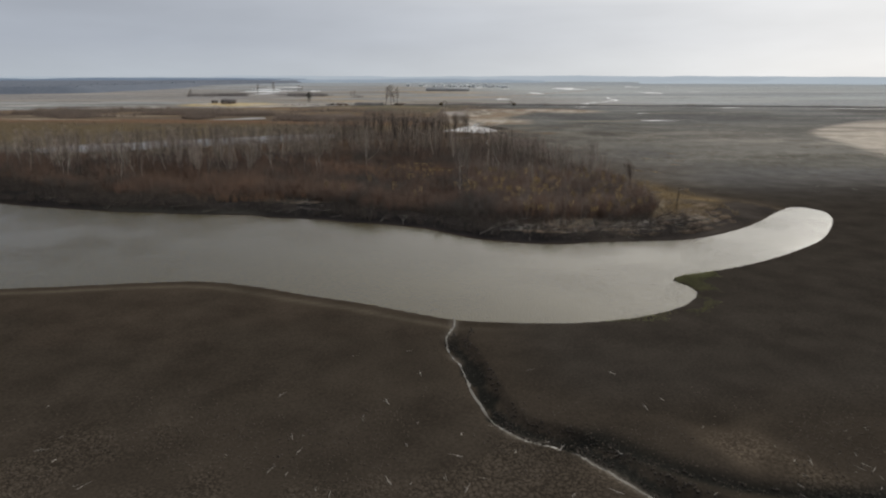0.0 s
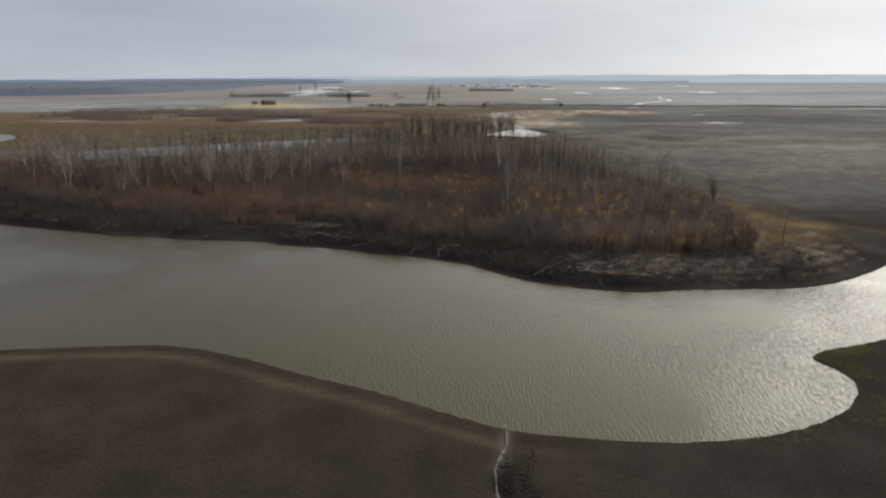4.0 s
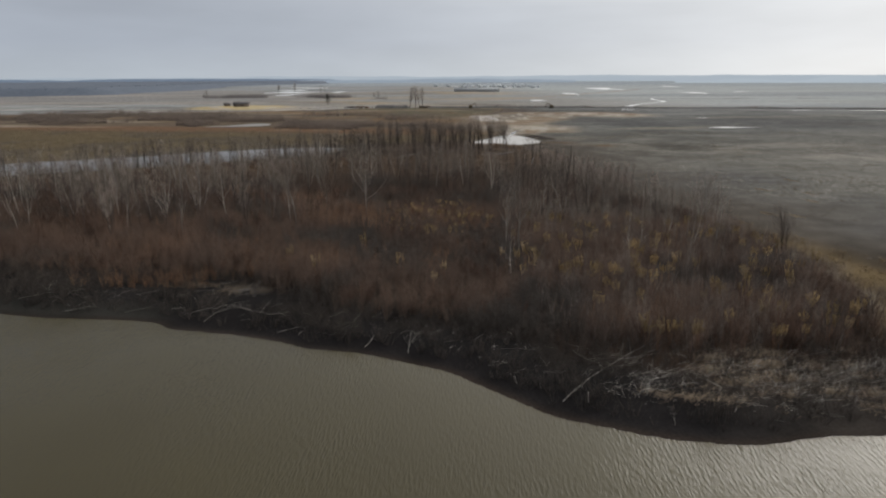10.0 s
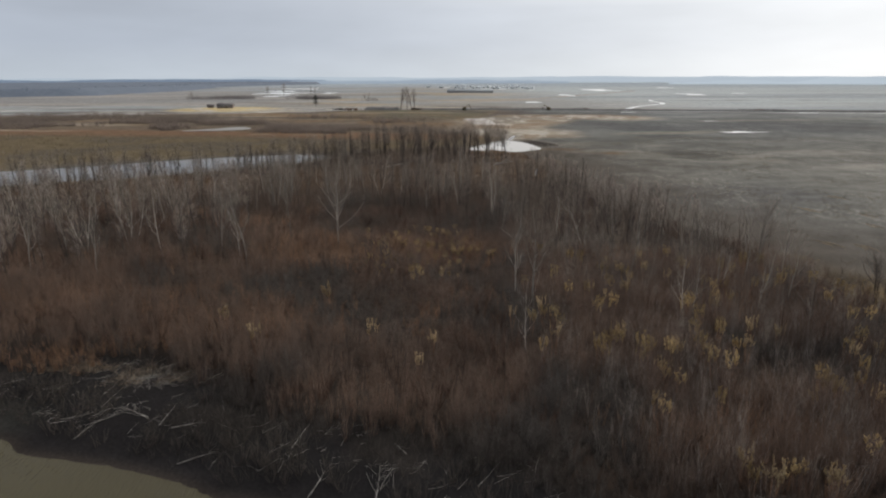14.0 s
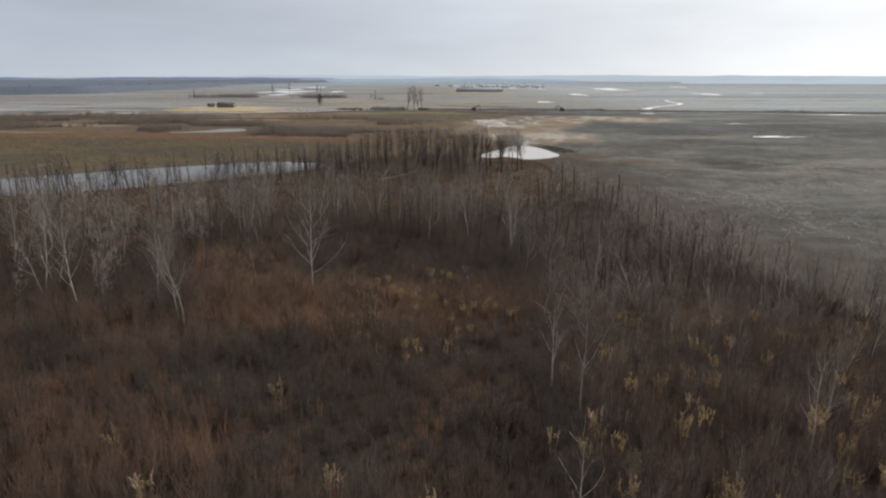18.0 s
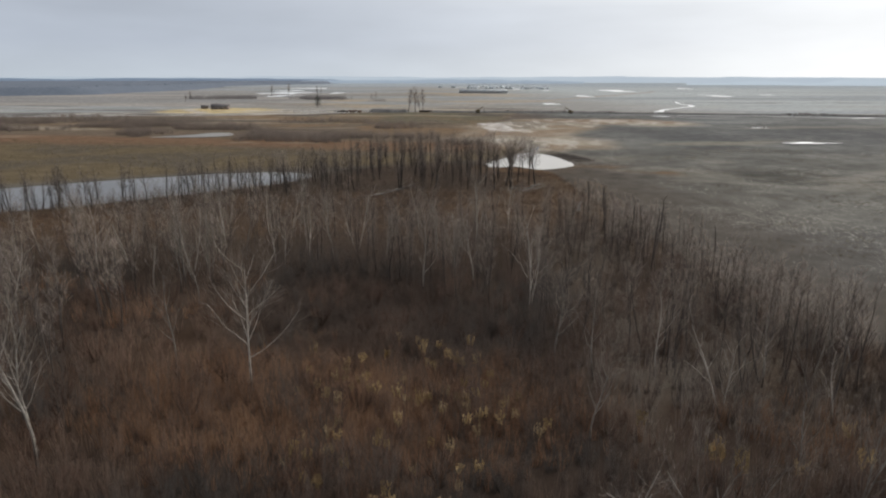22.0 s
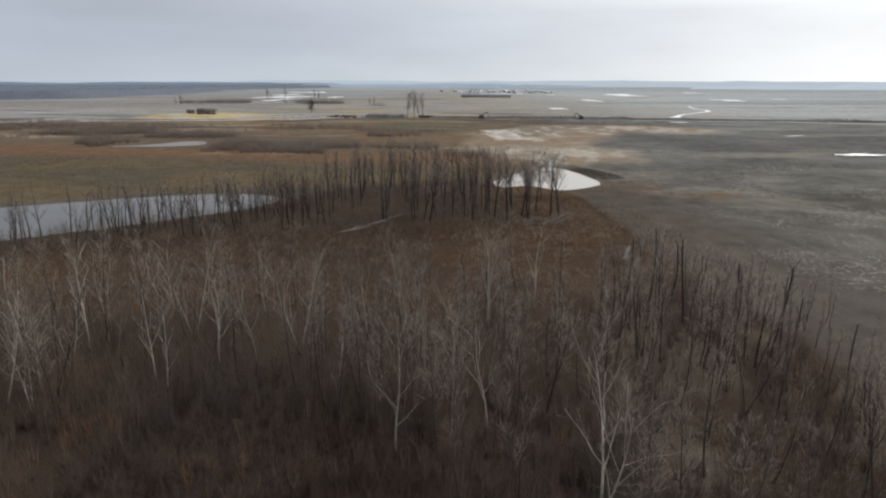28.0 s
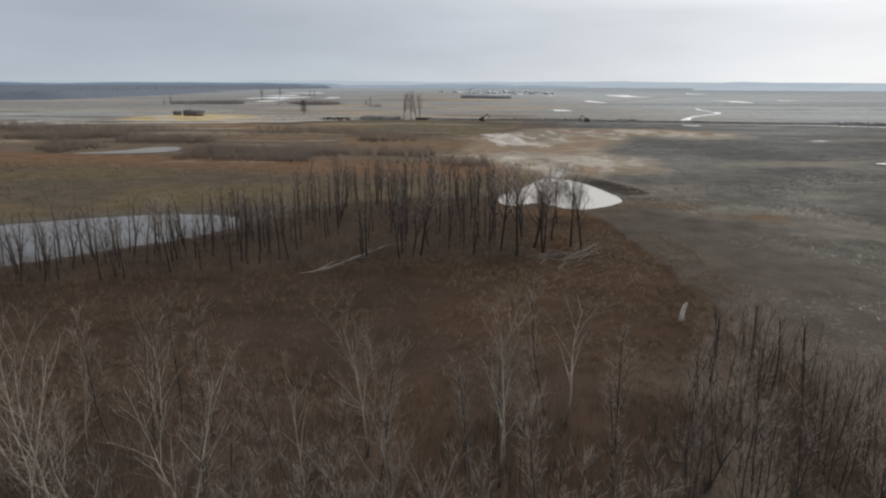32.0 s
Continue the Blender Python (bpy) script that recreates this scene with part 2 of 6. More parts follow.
def ground_material():
    m = material("ground_soil", (0, 0, 0), rough=0.95, vary=0.2, scale=0.16, fine=3.6, bump=0.35, spec=0.0, attribute="tone", depth=0.08)
    n, l = m.node_tree.nodes, m.node_tree.links
    b = n["Principled BSDF"]
    geo = n.new("ShaderNodeNewGeometry")
    crack = n.new("ShaderNodeTexVoronoi")               # dried mud plates
    crack.feature = "DISTANCE_TO_EDGE"
    crack.inputs["Scale"].default_value = 2.0
    wob = n.new("ShaderNodeTexNoise")
    wob.inputs["Scale"].default_value = 2.2
    l.new(geo.outputs["Position"], wob.inputs["Vector"])
    addv = n.new("ShaderNodeVectorMath")
    l.new(geo.outputs["Position"], addv.inputs[0])
    l.new(wob.outputs["Color"], addv.inputs[1])
    l.new(addv.outputs[0], crack.inputs["Vector"])
    edge = n.new("ShaderNodeMapRange")
    edge.inputs["From Max"].default_value = 0.20
    edge.inputs["To Min"].default_value, edge.inputs["To Max"].default_value = 0.55, 1.45
    l.new(crack.outputs["Distance"], edge.inputs["Value"])
    where = n.new("ShaderNodeAttribute")
    where.attribute_name = "dried"
    mixv = n.new("ShaderNodeMix")
    mixv.inputs["A"].default_value = 1.0
    l.new(where.outputs["Fac"], mixv.inputs["Factor"])
    l.new(edge.outputs[0], mixv.inputs["B"])
    relief = n.new("ShaderNodeMath")                     # plates stand proud of their cracks
    relief.operation = "MULTIPLY"
    l.new(edge.outputs[0], relief.inputs[0])
    l.new(where.outputs["Fac"], relief.inputs[1])
    plates = n.new("ShaderNodeBump")
    plates.inputs["Strength"].default_value, plates.inputs["Distance"].default_value = 0.25, 0.06
    l.new(relief.outputs[0], plates.inputs["Height"])
    if b.inputs["Normal"].links:
        l.new(b.inputs["Normal"].links[0].from_socket, plates.inputs["Normal"])
    l.new(plates.outputs[0], b.inputs["Normal"])
    old = b.inputs["Base Color"].links[0].from_socket
    sc = n.new("ShaderNodeVectorMath")
    sc.operation = "SCALE"
    l.new(old, sc.inputs[0])
    l.new(mixv.outputs["Result"], sc.inputs["Scale"])
    # long pale streaks of flattened grass on the marsh
    stretch = n.new("ShaderNodeMapping")
    stretch.vector_type = "TEXTURE"
    stretch.inputs["Rotation"].default_value = (0, 0, 0.24)
    stretch.inputs["Scale"].default_value = (2.3, 7.5, 10.0)
    l.new(geo.outputs["Position"], stretch.inputs[0])
    streak = n.new("ShaderNodeTexNoise")
    streak.inputs["Scale"].default_value, streak.inputs["Detail"].default_value, streak.inputs["Roughness"].default_value = 1.0, 6.0, 0.7
    l.new(stretch.outputs[0], streak.inputs["Vector"])
    pick = n.new("ShaderNodeMapRange")
    pick.inputs["From Min"].default_value, pick.inputs["From Max"].default_value = 0.55, 0.68
    l.new(streak.outputs["Fac"], pick.inputs["Value"])
    marsh = n.new("ShaderNodeAttribute")
    marsh.attribute_name = "marsh"
    fleck = n.new("ShaderNodeTexNoise")                  # small bleached tussocks, ice flecks and painted wet glints
    fleck.inputs["Scale"].default_value, fleck.inputs["Detail"].default_value = 1.3, 5.0
    l.new(geo.outputs["Position"], fleck.inputs["Vector"])
    spot = n.new("ShaderNodeMapRange")
    spot.inputs["From Min"].default_value, spot.inputs["From Max"].default_value = 0.57, 0.66
    l.new(fleck.outputs["Fac"], spot.inputs["Value"])
    either = n.new("ShaderNodeMath")
    either.operation = "MAXIMUM"
    drift = n.new("ShaderNodeTexNoise")
    drift.inputs["Scale"].default_value, drift.inputs["Detail"].default_value = 0.03, 4.0
    l.new(geo.outputs["Position"], drift.inputs["Vector"])
    patchy = n.new("ShaderNodeMapRange")
    patchy.inputs["From Min"].default_value, patchy.inputs["From Max"].default_value = 0.45, 0.62
    l.new(drift.outputs["Fac"], patchy.inputs["Value"])
    belt = n.new("ShaderNodeMath")
    belt.operation = "MULTIPLY_ADD"
    belt.inputs[1].default_value, belt.inputs[2].default_value = 0.4, 0.1
    l.new(patchy.outputs[0], belt.inputs[0])
    streaks = n.new("ShaderNodeMath")
    streaks.operation = "MULTIPLY"
    l.new(pick.outputs[0], streaks.inputs[0])
    l.new(belt.outputs[0], streaks.inputs[1])
    l.new(streaks.outputs[0], either.inputs[0])
    some = n.new("ShaderNodeMath")
    some.operation = "MULTIPLY"
    l.new(spot.outputs[0], some.inputs[0])
    l.new(patchy.outputs[0], some.inputs[1])
    l.new(some.outputs[0], either.inputs[1])
    amount = n.new("ShaderNodeMath")
    amount.operation = "MULTIPLY"
    l.new(either.outputs[0], amount.inputs[0])
    l.new(marsh.outputs["Fac"], amount.inputs[1])
    straw = n.new("ShaderNodeMix")
    straw.data_type = "RGBA"
    straw.inputs["B"].default_value = (0.42, 0.395, 0.355, 1)
    l.new(amount.outputs[0], straw.inputs["Factor"])
    l.new(sc.outputs[0], straw.inputs["A"])
    l.new(straw.outputs["Result"], b.inputs["Base Color"])
    return m


def water_material(name, color, rough=0.06, wave=0.9, strength=0.3, second=None, gloss=0.5):
    m = bpy.data.materials.new(name)
    m.use_nodes = True
    n, l = m.node_tree.nodes, m.node_tree.links
    b = n["Principled BSDF"]
    b.inputs["Roughness"].default_value, b.inputs["IOR"].default_value = rough, 1.333
    b.inputs["Specular IOR Level"].default_value = gloss
    geo = n.new("ShaderNodeNewGeometry")
    silt = n.new("ShaderNodeTexNoise")
    silt.inputs["Scale"].default_value, silt.inputs["Detail"].default_value = 0.05, 4.0
    l.new(geo.outputs["Position"], silt.inputs["Vector"])
    mix = n.new("ShaderNodeMix")
    mix.data_type = "RGBA"
    mix.inputs["A"].default_value, mix.inputs["B"].default_value = (*color, 1), (*(second or color), 1)
    l.new(silt.outputs["Fac"], mix.inputs["Factor"])
    l.new(mix.outputs["Result"], b.inputs["Base Color"])
    turn = n.new("ShaderNodeMapping")
    turn.inputs["Rotation"].default_value, turn.inputs["Scale"].default_value = (0, 0, 0.12), (1.0, 0.2, 1.0)
    l.new(geo.outputs["Position"], turn.inputs[0])
    rip = n.new("ShaderNodeTexNoise")
    rip.inputs["Scale"].default_value, rip.inputs["Detail"].default_value = wave, 2.0
    l.new(turn.outputs[0], rip.inputs["Vector"])
    bp = n.new("ShaderNodeBump")
    bp.inputs["Strength"].default_value, bp.inputs["Distance"].default_value = strength, 0.12
    l.new(rip.outputs["Fac"], bp.inputs["Height"])
    calm = n.new("ShaderNodeTexNoise")                   # breezes: ruffled and calm patches
    calm.inputs["Scale"].default_value, calm.inputs["Detail"].default_value = 0.045, 3.0
    l.new(geo.outputs["Position"], calm.inputs["Vector"])
    breeze = n.new("ShaderNodeMapRange")
    breeze.inputs["From Min"].default_value, breeze.inputs["From Max"].default_value = 0.38, 0.60
    breeze.inputs["To Min"].default_value, breeze.inputs["To Max"].default_value = 0.3 * strength, strength
    l.new(calm.outputs["Fac"], breeze.inputs["Value"])
    l.new(breeze.outputs[0], bp.inputs["Strength"])
    l.new(bp.outputs[0], b.inputs["Normal"])
    return m


GROUND = ground_material()
RIVER_WATER = water_material("silty_river_water", (0.058, 0.049, 0.027), 0.08, 4.4, 0.95, (0.076, 0.065, 0.034), 0.30)
POND_WATER = water_material("pale_pond_ice", (0.38, 0.36, 0.34), 0.3, 0.4, 0.1)
SLOUGH_WATER = water_material("grey_slough_ice", (0.10, 0.106, 0.116), 0.3, 0.4, 0.1, (0.19, 0.19, 0.195), 0.22)
MEADOW_ICE = water_material("pale_meadow_ice", (0.27, 0.255, 0.235), 0.35, 0.4, 0.1, (0.15, 0.14, 0.125), 0.2)
FAR_WATER = water_material("white_far_ice", (0.82, 0.83, 0.84), 0.3, 0.2, 0.05)
STREAM_WATER = water_material("thin_stream_water", (0.10, 0.09, 0.075), 0.12, 2.0, 0.2)
PALE_BARK = birch_bark()
SNAG_BARK = material("white_birch_snag", (0.82, 0.79, 0.74), 0.85, 0.2, 1.2, 9.0, 0.3, second=(0.66, 0.62, 0.56))
PALE_TWIG = material("pale_grey_twigs", (0.25, 0.21, 0.175), 0.9, 0.3, 0.7, 6.0, 0.0, second=(0.16, 0.132, 0.108), per_object=0.35)
DARK_BARK = material("dark_alder_bark", (0.125, 0.104, 0.09), 0.95, 0.35, 1.5, 10.0, 0.4, second=(0.075, 0.063, 0.055), per_object=0.25)
DEEP_BARK = material("blackish_poplar_bark", (0.062, 0.052, 0.045), 0.95, 0.35, 1.5, 10.0, 0.4, second=(0.045, 0.038, 0.034))
DARK_TWIG = material("dark_alder_twigs", (0.305, 0.25, 0.21), 0.95, 0.3, 0.8, 7.0, 0.0, second=(0.205, 0.168, 0.141), per_object=0.25)
SLOUGH_TWIG = material("dull_poplar_twigs", (0.215, 0.18, 0.155), 0.95, 0.3, 0.8, 7.0, 0.0, second=(0.15, 0.125, 0.108), per_object=0.25)
# grey-brown aspen twigs, lightened to carry the haze and glare over them
HAZE_TWIG = material("hazed_grey_brown_twigs", (0.40, 0.333, 0.281), 0.95, 0.3, 0.8, 7.0, 0.0, second=(0.285, 0.236, 0.199), per_object=0.25)
SHRUB_BARK = material("willow_stems", (0.115, 0.066, 0.044), 0.9, 0.3, 0.8, 7.0, 0.0, second=(0.085, 0.055, 0.042), per_object=0.3)
THICKET = island_material("willow_thicket_stems", (0.080, 0.061, 0.051), (0.18, 0.113, 0.080), dark=(0.066, 0.056, 0.05))
GREY_SCRUB = island_material("grey_sapling_stems", (0.066, 0.050, 0.040), (0.145, 0.108, 0.083))
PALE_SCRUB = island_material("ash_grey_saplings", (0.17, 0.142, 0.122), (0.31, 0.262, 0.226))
CLEARING = island_material("dark_brown_dead_brush", (0.055, 0.042, 0.035), (0.115, 0.080, 0.062))
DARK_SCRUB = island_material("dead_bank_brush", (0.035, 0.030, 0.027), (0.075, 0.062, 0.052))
REED = island_material("dry_reed_blades", (0.142, 0.080, 0.050), (0.27, 0.16, 0.096))
RUST = island_material("rusty_sedge", (0.092, 0.062, 0.042), (0.185, 0.122, 0.077))
TAN_GRASS = island_material("tan_dry_grass", (0.15, 0.112, 0.08), (0.29, 0.22, 0.158))
BLEACHED = island_material("bleached_sedge", (0.20, 0.185, 0.16), (0.52, 0.49, 0.44))
BLEACHED_WOOD = island_material("bleached_sticks", (0.15, 0.135, 0.12), (0.52, 0.49, 0.455))
PALE_GRASS = island_material("pale_flattened_grass", (0.17, 0.142, 0.115), (0.34, 0.29, 0.235))
STRAW = island_material("washed_up_straw", (0.095, 0.066, 0.048), (0.35, 0.275, 0.20))
SCRUB = island_material("meadow_scrub_stems", (0.12, 0.098, 0.087), (0.21, 0.165, 0.137))
FAR_SCRUB = island_material("far_grey_scrub", (0.14, 0.13, 0.13), (0.23, 0.21, 0.205))
PLUME = material("yellow_reed_plumes", (0.54, 0.41, 0.21), 0.9, 0.3, 1.0, 6.0, 0.0, second=(0.33, 0.22, 0.105), per_object=0.35)
PLUME_PALE = material("straw_reed_plumes", (0.46, 0.36, 0.22), 0.9, 0.3, 1.0, 6.0, 0.0, second=(0.30, 0.205, 0.11), per_object=0.35)
DEADWOOD = material("weathered_dead_wood", (0.46, 0.43, 0.39), 0.85, 0.3, 1.6, 11.0, 0.3, second=(0.17, 0.152, 0.135), per_object=0.4)
GOLD = island_material("golden_dry_grass", (0.13, 0.09, 0.052), (0.31, 0.235, 0.135))
GREEN = island_material("young_bank_grass", (0.10, 0.108, 0.042), (0.19, 0.18, 0.085))
GRASS = island_material("dry_marsh_tussocks", (0.10, 0.085, 0.06), (0.19, 0.155, 0.10))
FIR = material("dark_conifer_needles", (0.17, 0.18, 0.16), 0.9, 0.3, 0.8, 5.0, 0.0)
# far woods: the blue of the haze is mixed into both base colours
FAR_WOOD = material("haze_blue_far_woodland", (0.11, 0.132, 0.172), 0.95, 0.12, 0.02, 0.2, 0.0, second=(0.128, 0.15, 0.19))
FAR_BLUE = material("haze_pale_woodland", (0.50, 0.53, 0.55), 0.95, 0.12, 0.004, 0.03, 0.0, second=(0.56, 0.585, 0.60))
WALL = material("weathered_plank_wall", (0.29, 0.235, 0.205), 0.9, 0.3, 0.6, 5.0, 0.2)
# village plaster, also for window frames; paled towards blue for haze
PLASTER = material("pale_plaster_wall", (0.58, 0.60, 0.62), 0.9, 0.15, 0.4, 3.0, 0.1, second=(0.50, 0.52, 0.54))
ROOF = material("dark_slate_roof", (0.15, 0.138, 0.14), 0.8, 0.3, 0.6, 5.0, 0.2)
# far barn and roofs: haze lightens these greys in the base colour
FAR_WALL = material("haze_grey_barn_wall", (0.42, 0.435, 0.44), 0.9, 0.2, 0.3, 2.0, 0.1)
FAR_ROOF = material("haze_grey_sheet_roof", (0.56, 0.585, 0.60), 0.8, 0.2, 0.3, 2.0, 0.1)
GLASS = material("dark_window_glass", (0.03, 0.035, 0.04), 0.1, 0.1, 1.0, 3.0, 0.0, spec=0.5)
SPOIL = material("dark_spoil_earth", (0.16, 0.152, 0.148), 0.95, 0.35, 0.15, 1.2, 0.5, second=(0.11, 0.106, 0.104), depth=0.2)
MACHINE = material("faded_machine_paint", (0.16, 0.12, 0.06), 0.6, 0.3, 1.0, 6.0, 0.1)
RUBBLE = material("pale_rubble", (0.55, 0.53, 0.50), 0.9, 0.3, 0.5, 3.0, 0.0, second=(0.34, 0.32, 0.30))
MUD_CLOD = island_material("dry_mud_clods", (0.045, 0.036, 0.028), (0.105, 0.085, 0.064))
DARK_CLOD = island_material("damp_mud_clods", (0.022, 0.019, 0.016), (0.055, 0.046, 0.037))
STEEL = material("dark_track_steel", (0.05, 0.048, 0.046), 0.6, 0.3, 2.0, 9.0, 0.2)


# ---------- geometry tools ----------
_TABLE = np.random.RandomState(7).rand(128, 128)


def vnoise(x, y):
    xi, yi = np.floor(x).astype(int), np.floor(y).astype(int)
    fx, fy = x - xi, y - yi
    fx, fy = fx * fx * (3 - 2 * fx), fy * fy * (3 - 2 * fy)
    a, b = _TABLE[xi % 128, yi % 128], _TABLE[(xi + 1) % 128, yi % 128]
    c, d = _TABLE[xi % 128, (yi + 1) % 128], _TABLE[(xi + 1) % 128, (yi + 1) % 128]
    return (a * (1 - fx) + b * fx) * (1 - fy) + (c * (1 - fx) + d * fx) * fy


def fbm(x, y, size, octaves=4):
    total, gain, norm = 0.0, 1.0, 0.0
    for k in range(octaves):
        total = total + gain * vnoise(x / size * 2 ** k + 17.3 * k, y / size * 2 ** k + 5.1 * k)
        norm, gain = norm + gain, gain * 0.5
    return total / norm


def step(a, b, v):
    s = np.clip((v - a) / (b - a), 0, 1)
    return s * s * (3 - 2 * s)


def smooth_line(points, closed=True, per=5):
    """A Catmull-Rom curve through a few plan points."""
    p = np.array(points, float)
    n = len(p)
    out = []
    for i in range(n if closed else n - 1):
        q = [p[(i + k) % n] if closed else p[min(max(i + k, 0), n - 1)] for k in (-1, 0, 1, 2)]
        for s in np.arange(per) / per:
            out.append(0.5 * (2 * q[1] + (q[2] - q[0]) * s + (2 * q[0] - 5 * q[1] + 4 * q[2] - q[3]) * s * s + (3 * q[1] - q[0] - 3 * q[2] + q[3]) * s ** 3))
    if not closed:
        out.append(p[-1])
    return np.array(out)


def line_distance(x, y, line):
    best = np.full(np.shape(x), 1e9)
    for (ax, ay), (bx, by) in zip(line[:-1], line[1:]):
        dx, dy = bx - ax, by - ay
        s = np.clip(((x - ax) * dx + (y - ay) * dy) / max(dx * dx + dy * dy, 1e-9), 0, 1)
        best = np.minimum(best, (x - ax - s * dx) ** 2 + (y - ay - s * dy) ** 2)
    return np.sqrt(best)


def outside(x, y, ring):
    """Distance to a closed line, negative inside it."""
    d = line_distance(x, y, np.vstack([ring, ring[:1]]))
    inside = np.zeros(np.shape(x), bool)
    for (ax, ay), (bx, by) in zip(ring, np.roll(ring, -1, 0)):
        if ay != by:
            inside ^= ((ay > y) != (by > y)) & (x < (bx - ax) * (y - ay) / (by - ay) + ax)
    return np.where(inside, -d, d)


def mesh(name, v, f, mat, smooth=False):
    me = bpy.data.meshes.new(name)
    v, f = np.asarray(v, np.float32), np.asarray(f, np.int32)
    size = np.full(len(f), f.shape[1], np.int32)
    if f.shape[1] == 4:                                 # a repeated last corner marks a triangle
        size[f[:, 2] == f[:, 3]] = 3
    loops = f[np.arange(f.shape[1])[None] < size[:, None]]
    me.vertices.add(len(v))
    me.vertices.foreach_set("co", v.ravel())
    me.loops.add(len(loops))
    me.loops.foreach_set("vertex_index", loops)
    me.polygons.add(len(f))
    me.polygons.foreach_set("loop_start", (np.cumsum(size) - size).astype(np.int32))
    if smooth:
        me.polygons.foreach_set("use_smooth", np.ones(len(f), bool))
    me.update(calc_edges=True)
    me.validate()
    me.materials.append(mat)
    return me


def part(name, data, parent=None, label=""):
    ob = new(name, data)
    if parent:
        ob.parent = parent
    return tagged(ob, label)


def join(pieces):
    vs, fs, at = [], [], 0
    for v, f in pieces:
        vs.append(v)
        fs.append(f + at)
        at += len(v)
    return np.vstack(vs), np.vstack(fs)


def tubes(pts, rad, sides):
    """Tapered tubes along polylines: pts (n, k, 3), rad (n, k)."""
    n, k, _ = pts.shape
    d = np.gradient(pts, axis=1)
    d /= np.linalg.norm(d, axis=2, keepdims=True) + 1e-9
    mean = np.abs(d.mean(1, keepdims=True))
    ref = np.where(mean[:, :, 2:] > 0.8, np.array([1.0, 0, 0]), np.array([0, 0, 1.0]))
    u = np.cross(d, np.broadcast_to(ref, d.shape))
    u /= np.linalg.norm(u, axis=2, keepdims=True) + 1e-9
    w = np.cross(d, u)
    a = 2 * np.pi * np.arange(sides) / sides
    ring = pts[:, :, None] + rad[:, :, None, None] * (np.cos(a)[:, None] * u[:, :, None] + np.sin(a)[:, None] * w[:, :, None])
    i = np.arange(n * k * sides).reshape(n, k, sides)
    lo, hi = i[:, :-1], i[:, 1:]
    f = np.stack([lo, np.roll(lo, -1, 2), np.roll(hi, -1, 2), hi], -1).reshape(-1, 4)
    return ring.reshape(-1, 3), f


def strands(base, tip, r):
    """Thin three-sided stems that end in a point."""
    n = len(base)
    a = 2 * np.pi * np.arange(3) / 3 + 0.4
    foot = base[:, None] + np.reshape(r, (-1, 1, 1)) * np.stack([np.cos(a), np.sin(a), a * 0], -1)[None]
    v = np.concatenate([foot, tip[:, None]], 1).reshape(-1, 3)
    i = np.arange(n)[:, None, None] * 4
    f = (i + np.array([[0, 1, 3], [1, 2, 3], [2, 0, 3]])[None]).reshape(-1, 3)
    return v, f


def unit(v):
    return v / (np.linalg.norm(v, axis=-1, keepdims=True) + 1e-9)


def shoots(rng, pts, rad, per, lo, hi, length, open_angle, lift, k=4, shrink=0.55):
    """Side branches from polylines: per of them on each, between fractions lo and hi of its length."""
    n, kk, _ = pts.shape
    t = lo + (hi - lo) * (np.arange(per)[None] + rng.rand(n, per)) / per
    s = t * (kk - 1)
    i = np.clip(s.astype(int), 0, kk - 2)
    fr = (s - i)[..., None]
    rows = np.arange(n)[:, None]
    p0, p1 = pts[rows, i], pts[rows, i + 1]
    start = p0 * (1 - fr) + p1 * fr
    r = rad[rows, i] * (1 - fr[..., 0]) + rad[rows, i + 1] * fr[..., 0]
    along = unit(p1 - p0)
    az = rng.rand(n, 1) * 6.28 + 2.4 * np.arange(per)[None] + rng.normal(0, 0.4, (n, per))
    side = np.stack([np.cos(az), np.sin(az), az * 0], -1)
    side = unit(side - (side * along).sum(-1, keepdims=True) * along)
    ang = open_angle * (0.75 + 0.5 * rng.rand(n, per))[..., None]
    way = unit(along * np.cos(ang) + side * np.sin(ang))
    ln = (length * (1 - 0.55 * t) * (0.65 + 0.7 * rng.rand(n, per)))[..., None]
    out = [start]
    for q in range(1, k):
        way = unit(way + np.array([0, 0, lift]) + rng.normal(0, 0.10, way.shape))
        out.append(out[-1] + way * ln / (k - 1))
    out = np.stack(out, 2).reshape(n * per, k, 3)
    rr = (np.minimum(r * shrink, 0.2)).reshape(-1, 1) * np.linspace(1, 0.25, k)[None]
    return out, rr


def twigs_of(pts, r=0.022):
    """The finest twigs: plain tapered strands, as four-cornered faces to suit the rest of the crown."""
    v, f = strands(pts[:, 0], pts[:, -1], np.full(len(pts), r))
    return v, np.concatenate([f, f[:, 2:]], 1)


